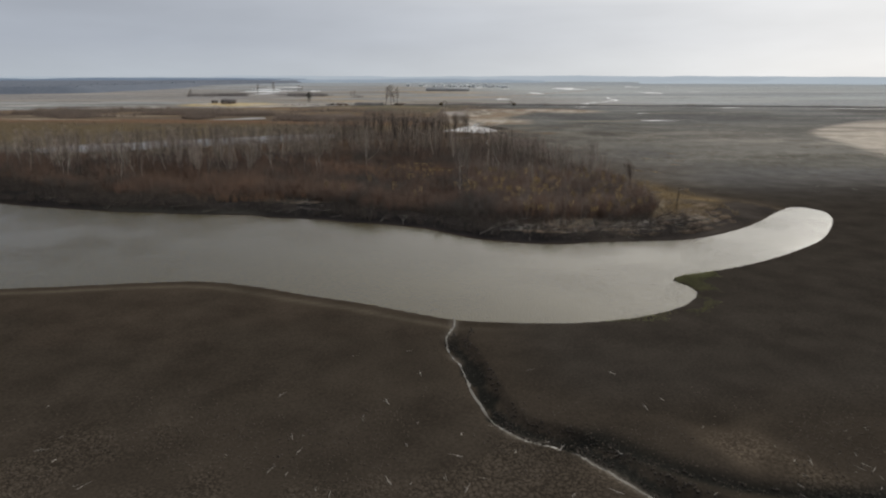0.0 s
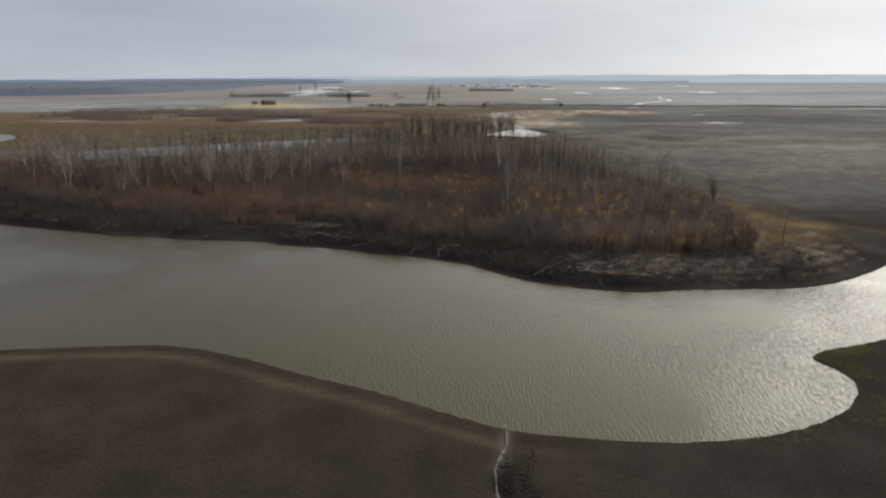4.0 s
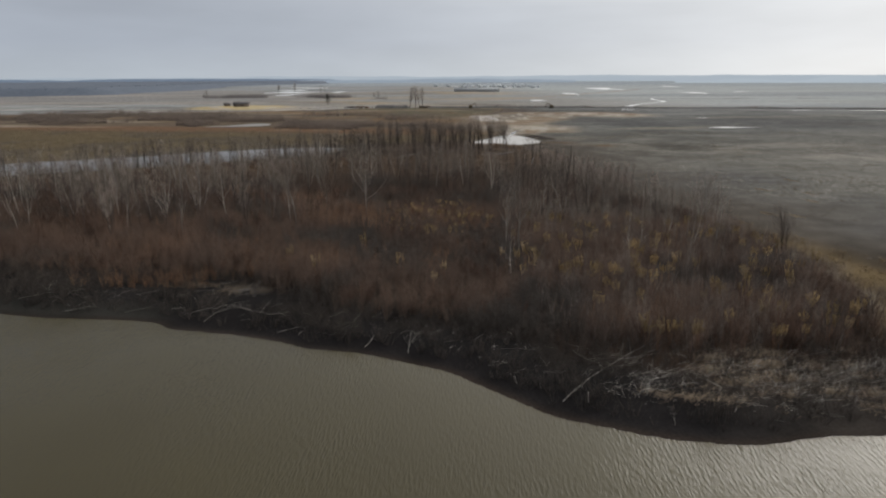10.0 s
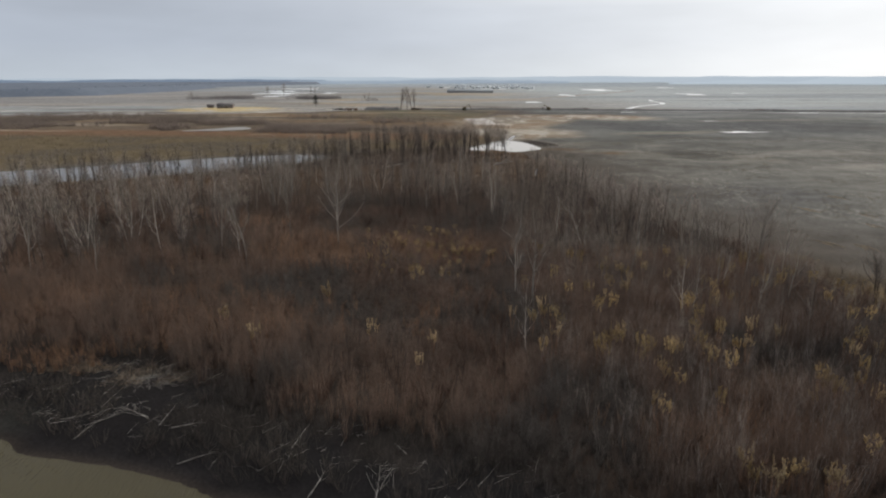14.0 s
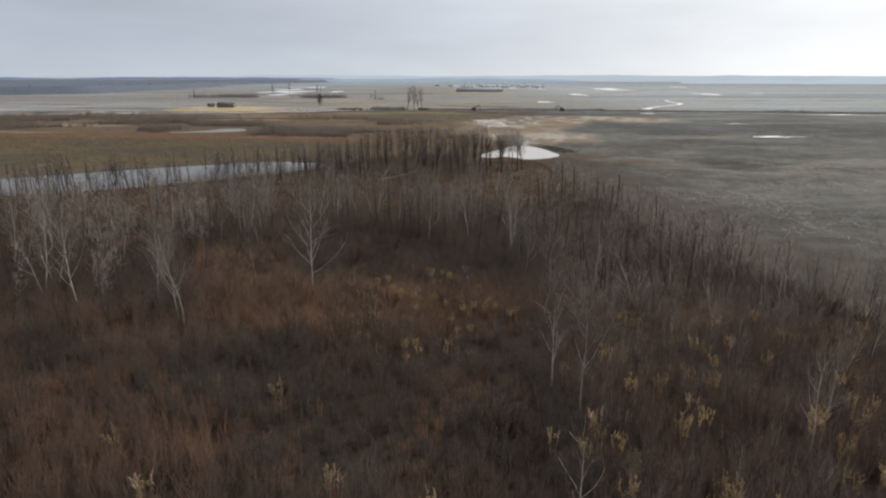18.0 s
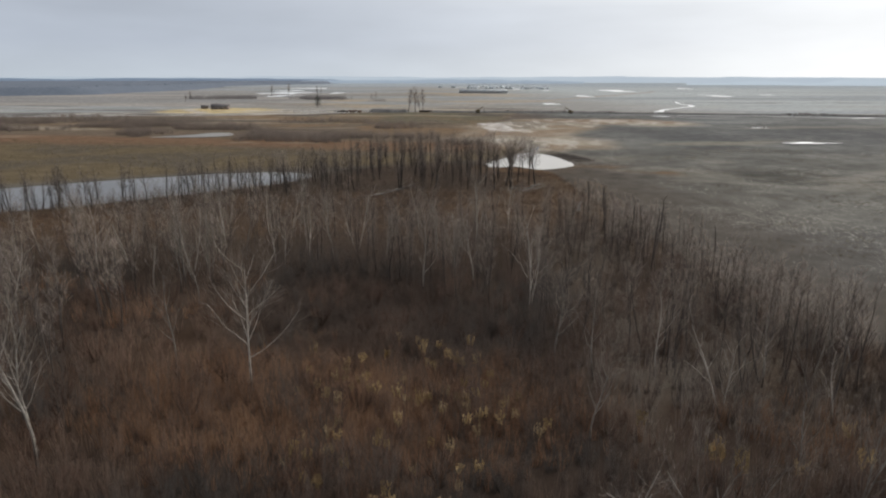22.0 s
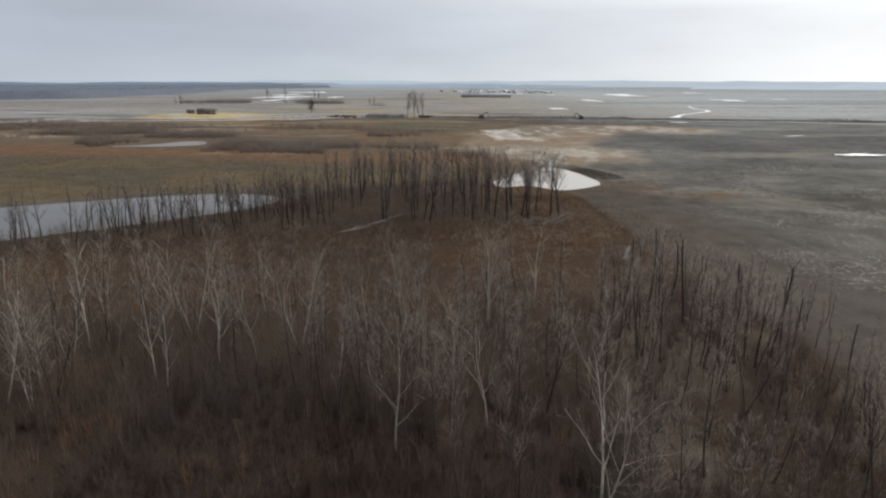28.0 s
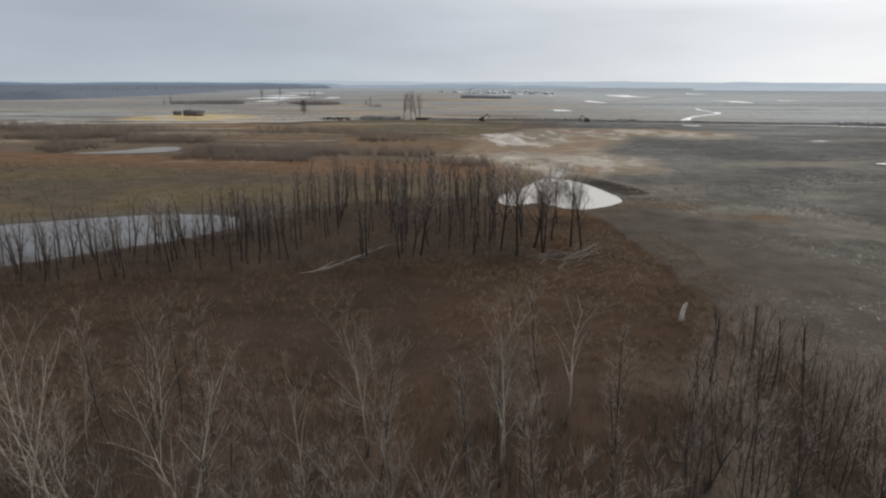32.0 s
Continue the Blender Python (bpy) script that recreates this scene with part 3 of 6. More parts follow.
def grow(seed, h, r0, limbs, limb_len, branches, twigs, first=0.3, open_angle=0.7, lift=0.16, forks=1, fine=0.022):
    """A bare tree: trunk and crown as vertex and face arrays."""
    rng = np.random.RandomState(seed)
    k = 9
    z = np.linspace(0, 1, k)
    tp, tr = [], []
    for q in range(forks):
        lean = rng.normal(0, 0.05 + 0.09 * (forks > 1), 2)
        bend = rng.normal(0, 0.25, (2, 2))
        hh = h * (1 - 0.15 * q)
        x = lean[0] * hh * z + bend[0, 0] * np.sin(z * 3.1) + bend[0, 1] * np.sin(z * 6.3) * 0.5
        y = lean[1] * hh * z + bend[1, 0] * np.sin(z * 3.1) + bend[1, 1] * np.sin(z * 6.3) * 0.5
        tp.append(np.stack([x, y, hh * z - 0.3], -1))
        tr.append(r0 * (1 - 0.2 * q) * (1 - 0.86 * z) * (1 + 0.5 * np.exp(-z * 22)))
    tp, tr = np.array(tp), np.array(tr)
    lp, lr = shoots(rng, tp, tr, limbs, first, 0.97, limb_len, open_angle, lift, 5)
    trunk = join([tubes(tp, tr, 7), tubes(lp, np.maximum(lr, fine * 1.4), 4)])
    bp_, br = shoots(rng, lp, lr, branches, 0.2, 1.0, limb_len * 0.5, 0.65, lift * 0.8, 4, 0.6)
    wp, wr = shoots(rng, bp_, br, twigs, 0.15, 1.0, limb_len * 0.27, 0.6, lift * 0.6, 3, 0.7)
    crown = join([tubes(bp_, np.maximum(br, fine), 3), twigs_of(wp, fine)])
    return trunk, crown


# ---------- the plan: waters and their banks (metres; water level is 0) ----------
NEAR_SHORE = [(-420, 30), (-260, 62), (-150, 84), (-100, 91), (-69, 92), (-42, 95.5), (-30, 93), (-21, 89), (-12, 85.5), (-5, 82), (2, 79), (10, 78), (18, 78), (27, 80), (34.5, 84), (38.3, 88.3), (39.3, 91), (38.8, 94), (37.7, 96.3), (40, 98.6), (46, 101), (56, 106), (67, 113.5), (77, 122), (85, 132), (92, 143), (94, 151), (90, 156)]
FAR_SHORE = [(82, 149), (71, 137), (60, 128), (50, 122.6), (38, 120.9), (31, 120.4), (24, 118.8), (16.4, 119.5), (11, 121.3), (6.6, 123.0), (2.5, 126.4), (-1.2, 129.6), (-4.4, 132.2), (-9, 134.2), (-15, 136.6), (-21.5, 137.7), (-25.6, 139.6), (-31, 141.2), (-37, 142.4), (-41.5, 143.2), (-44.5, 145.3), (-53, 146.2), (-62, 146.6), (-72, 148.6), (-79, 149), (-86, 151), (-105, 155.8), (-122, 163), (-140, 176), (-175, 196), (-260, 225), (-420, 230)]
RIVER = smooth_line(NEAR_SHORE + FAR_SHORE)
SLOUGH = smooth_line([(-186, 300), (-150, 320), (-126, 338), (-95, 356), (-78, 362), (-64, 361), (-58, 354), (-60, 345), (-68, 336), (-80, 324), (-95, 311), (-112, 298), (-131, 290), (-164, 272), (-181, 277)])
SLOUGH_WEST = smooth_line([(-420, 360), (-320, 382), (-290, 385), (-266, 364), (-258, 345), (-264, 333), (-300, 318), (-420, 310)])
POND = smooth_line([(33.5, 388), (32, 400), (29, 413), (25, 422), (19, 426), (14, 421), (10, 410), (4, 398), (0, 388), (3, 379), (10, 383), (14, 380), (19, 375), (27, 379)])
POND_CREEK = smooth_line([(19, 424), (23, 436), (25.5, 450), (21, 464), (18, 484), (15, 515), (13, 545), (11, 570)], False)
WOOD = smooth_line([(84, 151), (78, 160), (68, 170), (62, 188), (50, 212), (39, 238), (34, 262), (29, 290), (26.5, 315), (24, 345), (21, 366), (8, 382), (-20, 385), (-45, 366), (-60, 340), (-95, 310), (-131, 288), (-165, 268), (-230, 262), (-420, 262)] + FAR_SHORE[::-1], True, 4)
GULLY = smooth_line([(1.6, 80), (1.3, 75), (0.2, 71), (1.8, 65.5), (3, 59.5), (4.4, 53.5), (6.4, 50.3), (8.6, 49.2), (11, 48.4), (13, 46), (16, 42), (21, 37), (24, 28), (30, 15), (34, 0)], False)
SIDE_GULLY = smooth_line([(11, 48.4), (14, 49.5), (18, 46), (23, 43), (29, 41.5), (36, 41), (44, 38)], False)


FOREST = smooth_line([(-3600, 1050), (-1500, 1120), (-812, 1262), (-770, 1500), (-783, 1800), (-900, 2300), (-1025, 2760), (-1150, 4300), (-4700, 4300)])


def embankment_y(x):
    return np.interp(x, [-110, 0, 100, 190, 400, 900], [741, 746, 736, 722, 690, 600])


def fields_y(x):
    return np.interp(x, [-900, -500, -330, -180, -110, 0, 100, 190, 400, 900], [560, 600, 655, 690, 735, 748, 738, 724, 692, 600])


def ground_height(x, y):
    x, y = np.asarray(x, float), np.asarray(y, float)
    dr, dw = outside(x, y, RIVER), outside(x, y, WOOD)
    north = step(2.0, -2.0, dw)
    bumps = fbm(x, y, 26, 4) - 0.5
    small = fbm(x, y, 5, 3) - 0.5
    mud = 0.12 + 0.75 * (1 - np.exp(-np.maximum(dr, 0) / 16)) + 0.5 * bumps * step(1, 14, dr) + 0.10 * small * step(0.5, 4, dr)
    mud = mud - 0.12 + 0.10 * step(0, 0.8, dr)
    bank = 1.15 * step(0, 5, dr) + 0.35 * bumps + 0.3 * small * step(0.5, 3, dr)
    ledge = (dr + 1.6 * fbm(x, y, 6, 2)) / 2.3
    bank = bank + 0.24 * (step(0.55, 0.95, ledge - np.floor(ledge)) - 0.5) * step(0.6, 2.0, dr) * step(15, 9, dr) * step(-2, 12, x)
    edge = np.minimum(step(0, 9, -dw), 1)
    h = mud * (1 - north) + np.maximum(bank * (0.35 + 0.65 * edge), 0.02 + 0.05 * np.clip(dr, 0, 4)) * north
    h = np.where(dr < 0, -1.1 * step(0, 5, -dr) - 0.02, h)
    g = line_distance(x, y, GULLY)
    cut = line_distance(x - 1.1, y - 0.5, GULLY) + 0.9 * (fbm(x, y, 2.2, 3) - 0.5)
    h = h - 0.25 * np.exp(-(g / 1.2) ** 2) * step(0.0, 2.0, dr) - 0.55 * step(1.9, 0.9, cut) * step(4, 10, dr)
    h = h - 0.4 * np.exp(-(line_distance(x, y, SIDE_GULLY) / 1.0) ** 2)
    for ring in (SLOUGH, SLOUGH_WEST, POND):
        d = outside(x, y, ring)
        h = h * step(-1, 14, d) + 0.10 * step(0, 3, d) * (1 - step(3, 14, d)) - 0.7 * step(0, 4, -d) - np.where(d < 0, 0.03, 0)
    c = line_distance(x, y, POND_CREEK)
    h = h - 0.45 * np.exp(-(c / 3.2) ** 2)
    far = step(420, 700, y)
    return h * (1 - far) + (0.5 + 0.8 * bumps) * far


def blend(a, b, w):
    return a * (1 - w[..., None]) + np.array(b) * w[..., None]


def margin(x, y):
    """One on the open grassy strip between the thicket of the point and the marsh, else nought."""
    return step(-1.5, 2.5, x - np.interp(y, [125, 140, 150, 166, 180, 196, 215, 232], [44, 48, 52, 54, 52, 52, 47, 60]) + 5 * (fbm(x, y, 8, 2) - 0.5))


def ground_tone(x, y):
    """Base colour of the soil and its plant cover over the plan, far haze and marsh glare painted in, and where it is
    dried mud or marsh.
    """
    dr, dw = outside(x, y, RIVER), outside(x, y, WOOD)
    n1, n2, n3 = fbm(x, y, 30, 4), fbm(x + 300, y, 90, 4), fbm(x, y + 500, 9, 3)
    c = np.zeros(x.shape + (3,)) + np.array([0.103, 0.101, 0.099])
    c = blend(c, [0.142, 0.136, 0.123], step(0.42, 0.62, n2))
    c = blend(c, [0.092, 0.088, 0.078], step(0.46, 0.62, fbm(x * 0.6 + 200, y, 50, 4)) * step(205, 240, y) * 0.7)
    c = blend(c, [0.16, 0.152, 0.138], step(0.58, 0.72, fbm(x * 0.45, y * 1.3, 45, 5)) * step(190, 300, y) * 0.8)
    c = blend(c, [0.16, 0.162, 0.158], step(300, 620, y) * step(0.35, 0.6, n2) * step(0, 60, x))
    c = blend(c, [0.090, 0.081, 0.071], np.exp(-(np.maximum(dw, 0) / 36) ** 2) * step(200, 225, y) * (0.55 + 0.45 * step(0.3, 0.55, n1)))
    c = blend(c, [0.078, 0.065, 0.054], np.exp(-(np.maximum(dw - 10 * (n1 - 0.5), 0) / 14) ** 2) * 0.9)
    c = blend(c, [0.088, 0.062, 0.042], np.exp(-(np.maximum(dw, 0) / 16) ** 2) * step(0.42, 0.62, n3) * step(285, 310, y) * 0.7)
    c = blend(c, [0.20, 0.185, 0.15], step(0.40, 0.60, fbm(x * 0.35, y * 1.2, 20, 4)) * np.maximum(step(16, 5, np.abs(y - 0.42 * x - 416)) * step(70, 90, x) * step(165, 130, x), 0.6 * step(9, 3, np.abs(y - 0.3 * x - 512)) * step(60, 90, x)) * 0.8)
    c = blend(c, [0.096, 0.096, 0.096], step(0.48, 0.6, fbm(x * 0.4 + 70, y * 1.2, 40, 4)) * step(425, 470, y) * 0.7)
    c = blend(c, [0.11, 0.083, 0.066], step(80, 20, x) * step(400, 440, y) * step(0.36, 0.55, fbm(x * 0.6, y, 24, 4)) * 0.8)
    c = blend(c, [0.22, 0.205, 0.18], step(0.46, 0.62, fbm(x * 0.7, y, 16, 4)) * step(46, 24, np.abs(y + 0.35 * x - 395)) * step(30, 50, x) * 0.7)
    south = step(205, 130, y - 0.1 * x) * step(-2, 2, dw)
    c = blend(c, [0.042, 0.0345, 0.027], south)
    c = blend(c, [0.047, 0.0375, 0.029], south * step(0.45, 0.62, n1) * step(60, -20, x))
    c = blend(c, [0.075, 0.060, 0.045], south * step(0.55, 0.75, n3) * step(66, 44, y) * 0.8)
    c = blend(c, [0.085, 0.072, 0.054], south * np.exp(-((dr - 3.0) / 0.8) ** 2) * step(20, -10, x) * (0.45 + 0.7 * n1))
    c = blend(c, [0.045, 0.037, 0.029], south * step(8, -3, x - np.interp(y, [30, 48, 60, 80], [18, 9, 3, 1])) * step(66, 52, y) * 0.8)
    c = blend(c, [0.040, 0.035, 0.030], south * step(0, 10, x - np.interp(y, [30, 48, 60, 80], [22, 14, 6, 4])) * step(50, 62, y) * 0.7)
    g = line_distance(x, y, GULLY)
    c = blend(c, [0.016, 0.016, 0.014], south * step(1.05, 0.7, line_distance(x - 1.1, y - 0.5, GULLY) + 2.2 * (fbm(x, y, 2.4, 3) - 0.5)) * step(75, 70, y))
    c = blend(c, [0.13, 0.115, 0.095], np.exp(-(g / 0.6) ** 2) * step(0.35, 0.6, n3) * 0.8 * step(0, 1, dr))
    c = blend(c, [0.016, 0.016, 0.014], np.exp(-(line_distance(x, y, SIDE_GULLY) / 1.3) ** 2))
    ragged = step(278, 300, y) * step(-30, 0, x)
    inside = step(1.5 + 7 * ragged, -1.5 - 7 * ragged, dw + 10 * (n3 - 0.5) * ragged)
    c = blend(c, [0.052, 0.038, 0.030], inside)
    c = blend(c, [0.075, 0.053, 0.040], inside * step(185, 215, y) * step(310, 285, y) * (0.45 + 0.55 * step(-15, 10, x)) * (0.5 + 0.5 * step(0.35, 0.6, n1)))
    c = blend(c, [0.17, 0.142, 0.115], inside * step(190, 215, y) * step(290, 272, y) * step(4, 18, x) * step(0.44, 0.58, n3) * 0.8)
    c = blend(c, [0.036, 0.029, 0.025], inside * step(1.0, 0.6, np.hypot((x + 14) / 24, (y - 226) / 16)) * (0.4 + 0.6 * n1))
    c = blend(c, [0.072, 0.046, 0.030], inside * step(0.40, 0.60, n1) * step(264, 276, y))
    c = blend(c, [0.07, 0.045, 0.03], inside * step(0.5, 0.65, n1) * 0.6)
    strip = inside * step(-4, 4, y - np.interp(x, [-180, -131, -110, -75, -54, -30, 0, 8], [252, 276, 287, 303, 311, 319, 323, 332]))
    c = blend(c, [0.062, 0.047, 0.038], strip * step(12, 0, x))
    c = blend(c, [0.085, 0.062, 0.046], strip * step(0.45, 0.6, n3) * 0.6)
    glade = margin(x, y) * step(235, 205, y) * step(128, 140, y) * step(14, 4, dw)
    c = blend(c, [0.090, 0.072, 0.053], glade * step(6, 0, dw))
    c = blend(c, [0.19, 0.138, 0.074], glade * step(0.42, 0.62, n3) * step(2, -4, dw) * 0.7)
    c = blend(c, [0.29, 0.25, 0.195], glade * step(3.8, 1.2, x - np.interp(y, [125, 150, 166, 180, 196, 215], [45, 53, 55, 53, 53, 48]) + 4 * (n3 - 0.5)) * step(140, 150, y) * step(0.36, 0.52, fbm(x, y, 4, 3)) * 0.9)
    c = blend(c, [0.11, 0.064, 0.04], inside * step(1.0, 0.6, np.hypot((x + 18) / 20, (y - 210) / 13)) * step(0.3, 0.55, n3))
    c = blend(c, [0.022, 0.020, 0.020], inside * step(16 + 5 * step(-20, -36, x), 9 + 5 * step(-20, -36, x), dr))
    c = blend(c, [0.058, 0.050, 0.044], inside * step(16, 10, dr) * step(18, 34, x) * (0.5 + 0.5 * step(0.4, 0.6, n3)))
    c = blend(c, [0.075, 0.06, 0.048], inside * step(5, 7, dr) * step(17, 11, dr) * step(0.48, 0.66, n3) * (0.2 + 0.5 * step(10, 22, x)) * step(75, 55, x))
    c = blend(c, [0.044, 0.042, 0.037], inside * step(0.3, 1.2, dr) * step(5.5, 3.0, dr + 2.5 * (n3 - 0.5)) * step(-40, -48, x) * step(-92, -80, x) * 0.85)
    c = blend(c, [0.20, 0.115, 0.055], np.exp(-(outside(x, y, POND) / 14) ** 2) * step(0.35, 0.6, n3) * step(385, 360, y) * 0.7)
    c = blend(c, [0.19, 0.115, 0.06], np.exp(-(line_distance(x, y, np.array([(32, 382), (45, 375), (60, 364)])) / 6) ** 2) * step(0.4, 0.65, n3) * 0.8)
    rim = line_distance(x, y, np.array([(20, 431), (28, 425), (34, 412), (39, 398)]))
    c = blend(c, [0.05, 0.044, 0.04], step(7, 3, rim))
    c = blend(c, [0.24, 0.215, 0.19], np.exp(-((rim - 5.5) / 1.2) ** 2) * step(0.4, 0.6, n3) * 0.8)
    # marsh colour scaled by place to stand in for sun glare and haze
    c = np.where(((dw > 0) & (y > 180))[..., None], c * (1.22 - 0.30 * step(290, 370, y) + 0.14 * step(400, 470, y) + 0.22 * step(95, 150, x))[..., None], c)
    c = blend(c, [0.097, 0.085, 0.074], np.exp(-(np.maximum(dw - 14 * (n1 - 0.5), 0) / 30) ** 2) * step(0, 1, dw) * step(185, 215, y) * 0.85)
    # meadow behind the slough, its scrub bands, then the fields
    north = step(0, 10, y - np.interp(x, [-420, -186, -150, -95, -50, 0, 20], [280, 290, 322, 356, 366, 392, 430])) * step(16, 0, x - np.interp(y, [380, 480, 600, 740], [2, 14, 0, 20]))
    band = y + 22 * (n2 - 0.5) + 0.10 * x
    c = blend(c, [0.13, 0.102, 0.067], north)
    c = blend(c, [0.105, 0.088, 0.068], north * step(0.45, 0.6, n1))
    c = blend(c, [0.165, 0.105, 0.070], north * step(410, 430, band) * step(0.35, 0.55, n1))
    c = blend(c, [0.142, 0.112, 0.086], north * step(450, 470, band))
    c = blend(c, [0.185, 0.128, 0.084], north * step(470, 560, band) * step(0.5, 0.62, n1))
    c = blend(c, [0.135, 0.122, 0.088], north * step(560, 640, band) * step(-160, -60, x) * (0.4 + 0.6 * step(0.35, 0.6, n3)))
    c = blend(c, [0.098, 0.088, 0.082], north * step(0.5, 0.62, fbm(x * 0.4 + 60, y, 34, 4)) * step(560, 610, band) * 0.8)
    c = blend(c, [0.30, 0.255, 0.20], north * step(0.60, 0.68, fbm(x * 0.18 + 20, y + 90, 13, 4)) * step(425, 440, band) * 0.7)
    spread = line_distance(x, y, np.array([(26, 470), (22, 520), (34, 575), (62, 615), (92, 625), (118, 615)])) + 34 * (n1 - 0.5)
    c = blend(c, [0.30, 0.262, 0.21], step(46, 22, spread) * (0.6 + 0.4 * step(0.38, 0.58, fbm(x * 0.7, y * 0.5, 22, 4))))
    c = blend(c, [0.24, 0.175, 0.125], step(50, 20, spread) * step(0.52, 0.64, fbm(x * 0.5 + 90, y * 0.5, 20, 4)) * 0.8)
    c = blend(c, [0.46, 0.42, 0.37], step(40, 18, spread) * step(0.55, 0.64, fbm(x * 0.6, y * 0.25, 4, 4)) * 0.7)
    c = blend(c, [0.55, 0.51, 0.48], step(9, 5, line_distance(x, y, np.array([(6, 600), (9, 585), (11, 562), (14, 540)])) + 16 * (fbm(x, y * 0.4, 7, 3) - 0.5)) * (0.6 + 0.4 * step(0.35, 0.55, fbm(x, y * 0.5, 6, 3))))
    c = blend(c, [0.34, 0.29, 0.24], step(0.60, 0.66, fbm(x * 0.5 + 33, y * 0.3, 8, 3)) * step(0, 20, x) * step(60, 30, x) * step(440, 460, y) * step(540, 510, y) * 0.8)
    c = blend(c, [0.38, 0.345, 0.31], step(4.2, 2.2, line_distance(x, y, np.array([(20, 424), (22, 440), (24, 447)])) + 3 * (n3 - 0.5)))
    c = blend(c, [0.20, 0.175, 0.15], step(6, 1.5, line_distance(x, y, POND_CREEK)) * step(0.35, 0.6, n3) * 0.6)
    f = step(0, 14, y - fields_y(x))
    c = blend(c, [0.262, 0.245, 0.226], f)
    c = blend(c, [0.335, 0.28, 0.218], f * step(0.5, 0.62, n2) * step(250, 0, x))
    # fields on the right paled to blue-grey: haze put into the ground colour
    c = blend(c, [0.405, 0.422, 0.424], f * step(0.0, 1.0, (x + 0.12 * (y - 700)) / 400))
    c = blend(c, [0.25, 0.243, 0.24], f * step(-180, -330, x) * step(740, 900, y))
    c = blend(c, [0.335, 0.31, 0.285], f * step(-120, -300, x) * step(0.5, 0.62, fbm(x * 0.35 + 500, y, 130, 5)) * 0.8)
    c = blend(c, [0.19, 0.178, 0.17], f * step(0.54, 0.64, fbm(x * 0.3 + 40, y + 900, 150, 5)) * step(2600, 1500, y) * 0.25)
    c = blend(c, [0.085, 0.075, 0.075], f * step(-150, -330, x) * step(755, 700, y) * step(0.35, 0.5, n1))
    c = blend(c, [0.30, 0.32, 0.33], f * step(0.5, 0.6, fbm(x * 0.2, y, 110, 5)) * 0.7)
    c = blend(c, [0.20, 0.185, 0.165], f * step(0.56, 0.6, fbm(x * 0.12 + 900, y, 60, 4)) * step(1700, 1000, y) * step(0.4, 0.6, n1) * 0.5)
    c = blend(c, [0.50, 0.395, 0.21], step(1.0, 0.75, np.hypot((x + 258) / 62, (y - 766) / 62) + 0.3 * (n3 - 0.5)))
    c = blend(c, [0.24, 0.19, 0.13], step(1.0, 0.8, np.hypot((x + 250) / 70, (y - 764) / 54) + 0.3 * (n3 - 0.5)) * step(0.55, 0.64, fbm(x * 0.4, y, 14, 3)) * 0.7)
    c = blend(c, [0.46, 0.41, 0.36], step(7, 3, line_distance(x, y, np.array([(-300, 792), (-284, 760), (-262, 735), (-255, 715)]))))
    c = blend(c, [0.12, 0.11, 0.105], f * step(0.63, 0.68, fbm(x * 0.10 + 400, y, 13, 3)) * step(980, 780, y) * step(160, 0, x) * 0.8)
    c = blend(c, [0.46, 0.43, 0.39], f * step(0.63, 0.68, fbm(x * 0.09 + 150, y + 77, 12, 3)) * step(1000, 780, y) * 0.7)
    c = blend(c, [0.58, 0.55, 0.52], step(6, 1, np.abs(y - fields_y(x) - 14)) * step(0.42, 0.55, fbm(x, y, 9, 3)) * step(-90, -140, x) * 0.8)
    c = blend(c, [0.13, 0.11, 0.095], step(5, 1, np.abs(y - fields_y(x) - 5)) * step(0.45, 0.58, fbm(x + 50, y, 11, 3)) * step(-90, -140, x) * 0.8)
    c = blend(c, [0.36, 0.30, 0.25], f * step(9, 4, line_distance(x, y, np.array([(-40, 900), (60, 1010), (230, 1330), (420, 1700)]))))
    c = blend(c, [0.50, 0.44, 0.36], step(11, 3, line_distance(x, y, np.array([(-120, 745), (-160, 765), (-230, 770)]))) * step(0.45, 0.6, n3))
    # painted haze: blue-grey under the far forest, and a plain paling with distance
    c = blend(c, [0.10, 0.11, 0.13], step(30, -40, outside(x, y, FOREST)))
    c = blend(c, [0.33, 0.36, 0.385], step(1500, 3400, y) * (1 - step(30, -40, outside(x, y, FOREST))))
    # pale sand flat beyond the mud on the right
    sand = smooth_line([(218, 372), (196, 300), (178, 235), (240, 225), (420, 300), (420, 480), (330, 480), (270, 430)])
    c = blend(c, [0.48, 0.43, 0.37], step(3, -4, outside(x, y, sand)) * (0.45 + 0.55 * step(0.35, 0.55, fbm(x * 0.3, y, 20, 4))))
    dried = south * step(2, 8, dr) * step(0.52, 0.60, n1 * 0.4 + n3 * 0.6) * step(58, 47, y)
    marsh = (0.3 + 0.7 * step(14, 38, dw)) * step(2, 12, dw) * (1 - south) * (1 - north) * (1 - f) * step(200, 255, y)
    return c, dried, marsh


def grid_axis(pieces):
    out = [pieces[0][0]]
    for a, b, size in pieces:
        n = max(1, int(round((b - a) / size)))
        out += list(np.linspace(a, b, n + 1)[1:])
    return np.array(out)


FIELD = {}


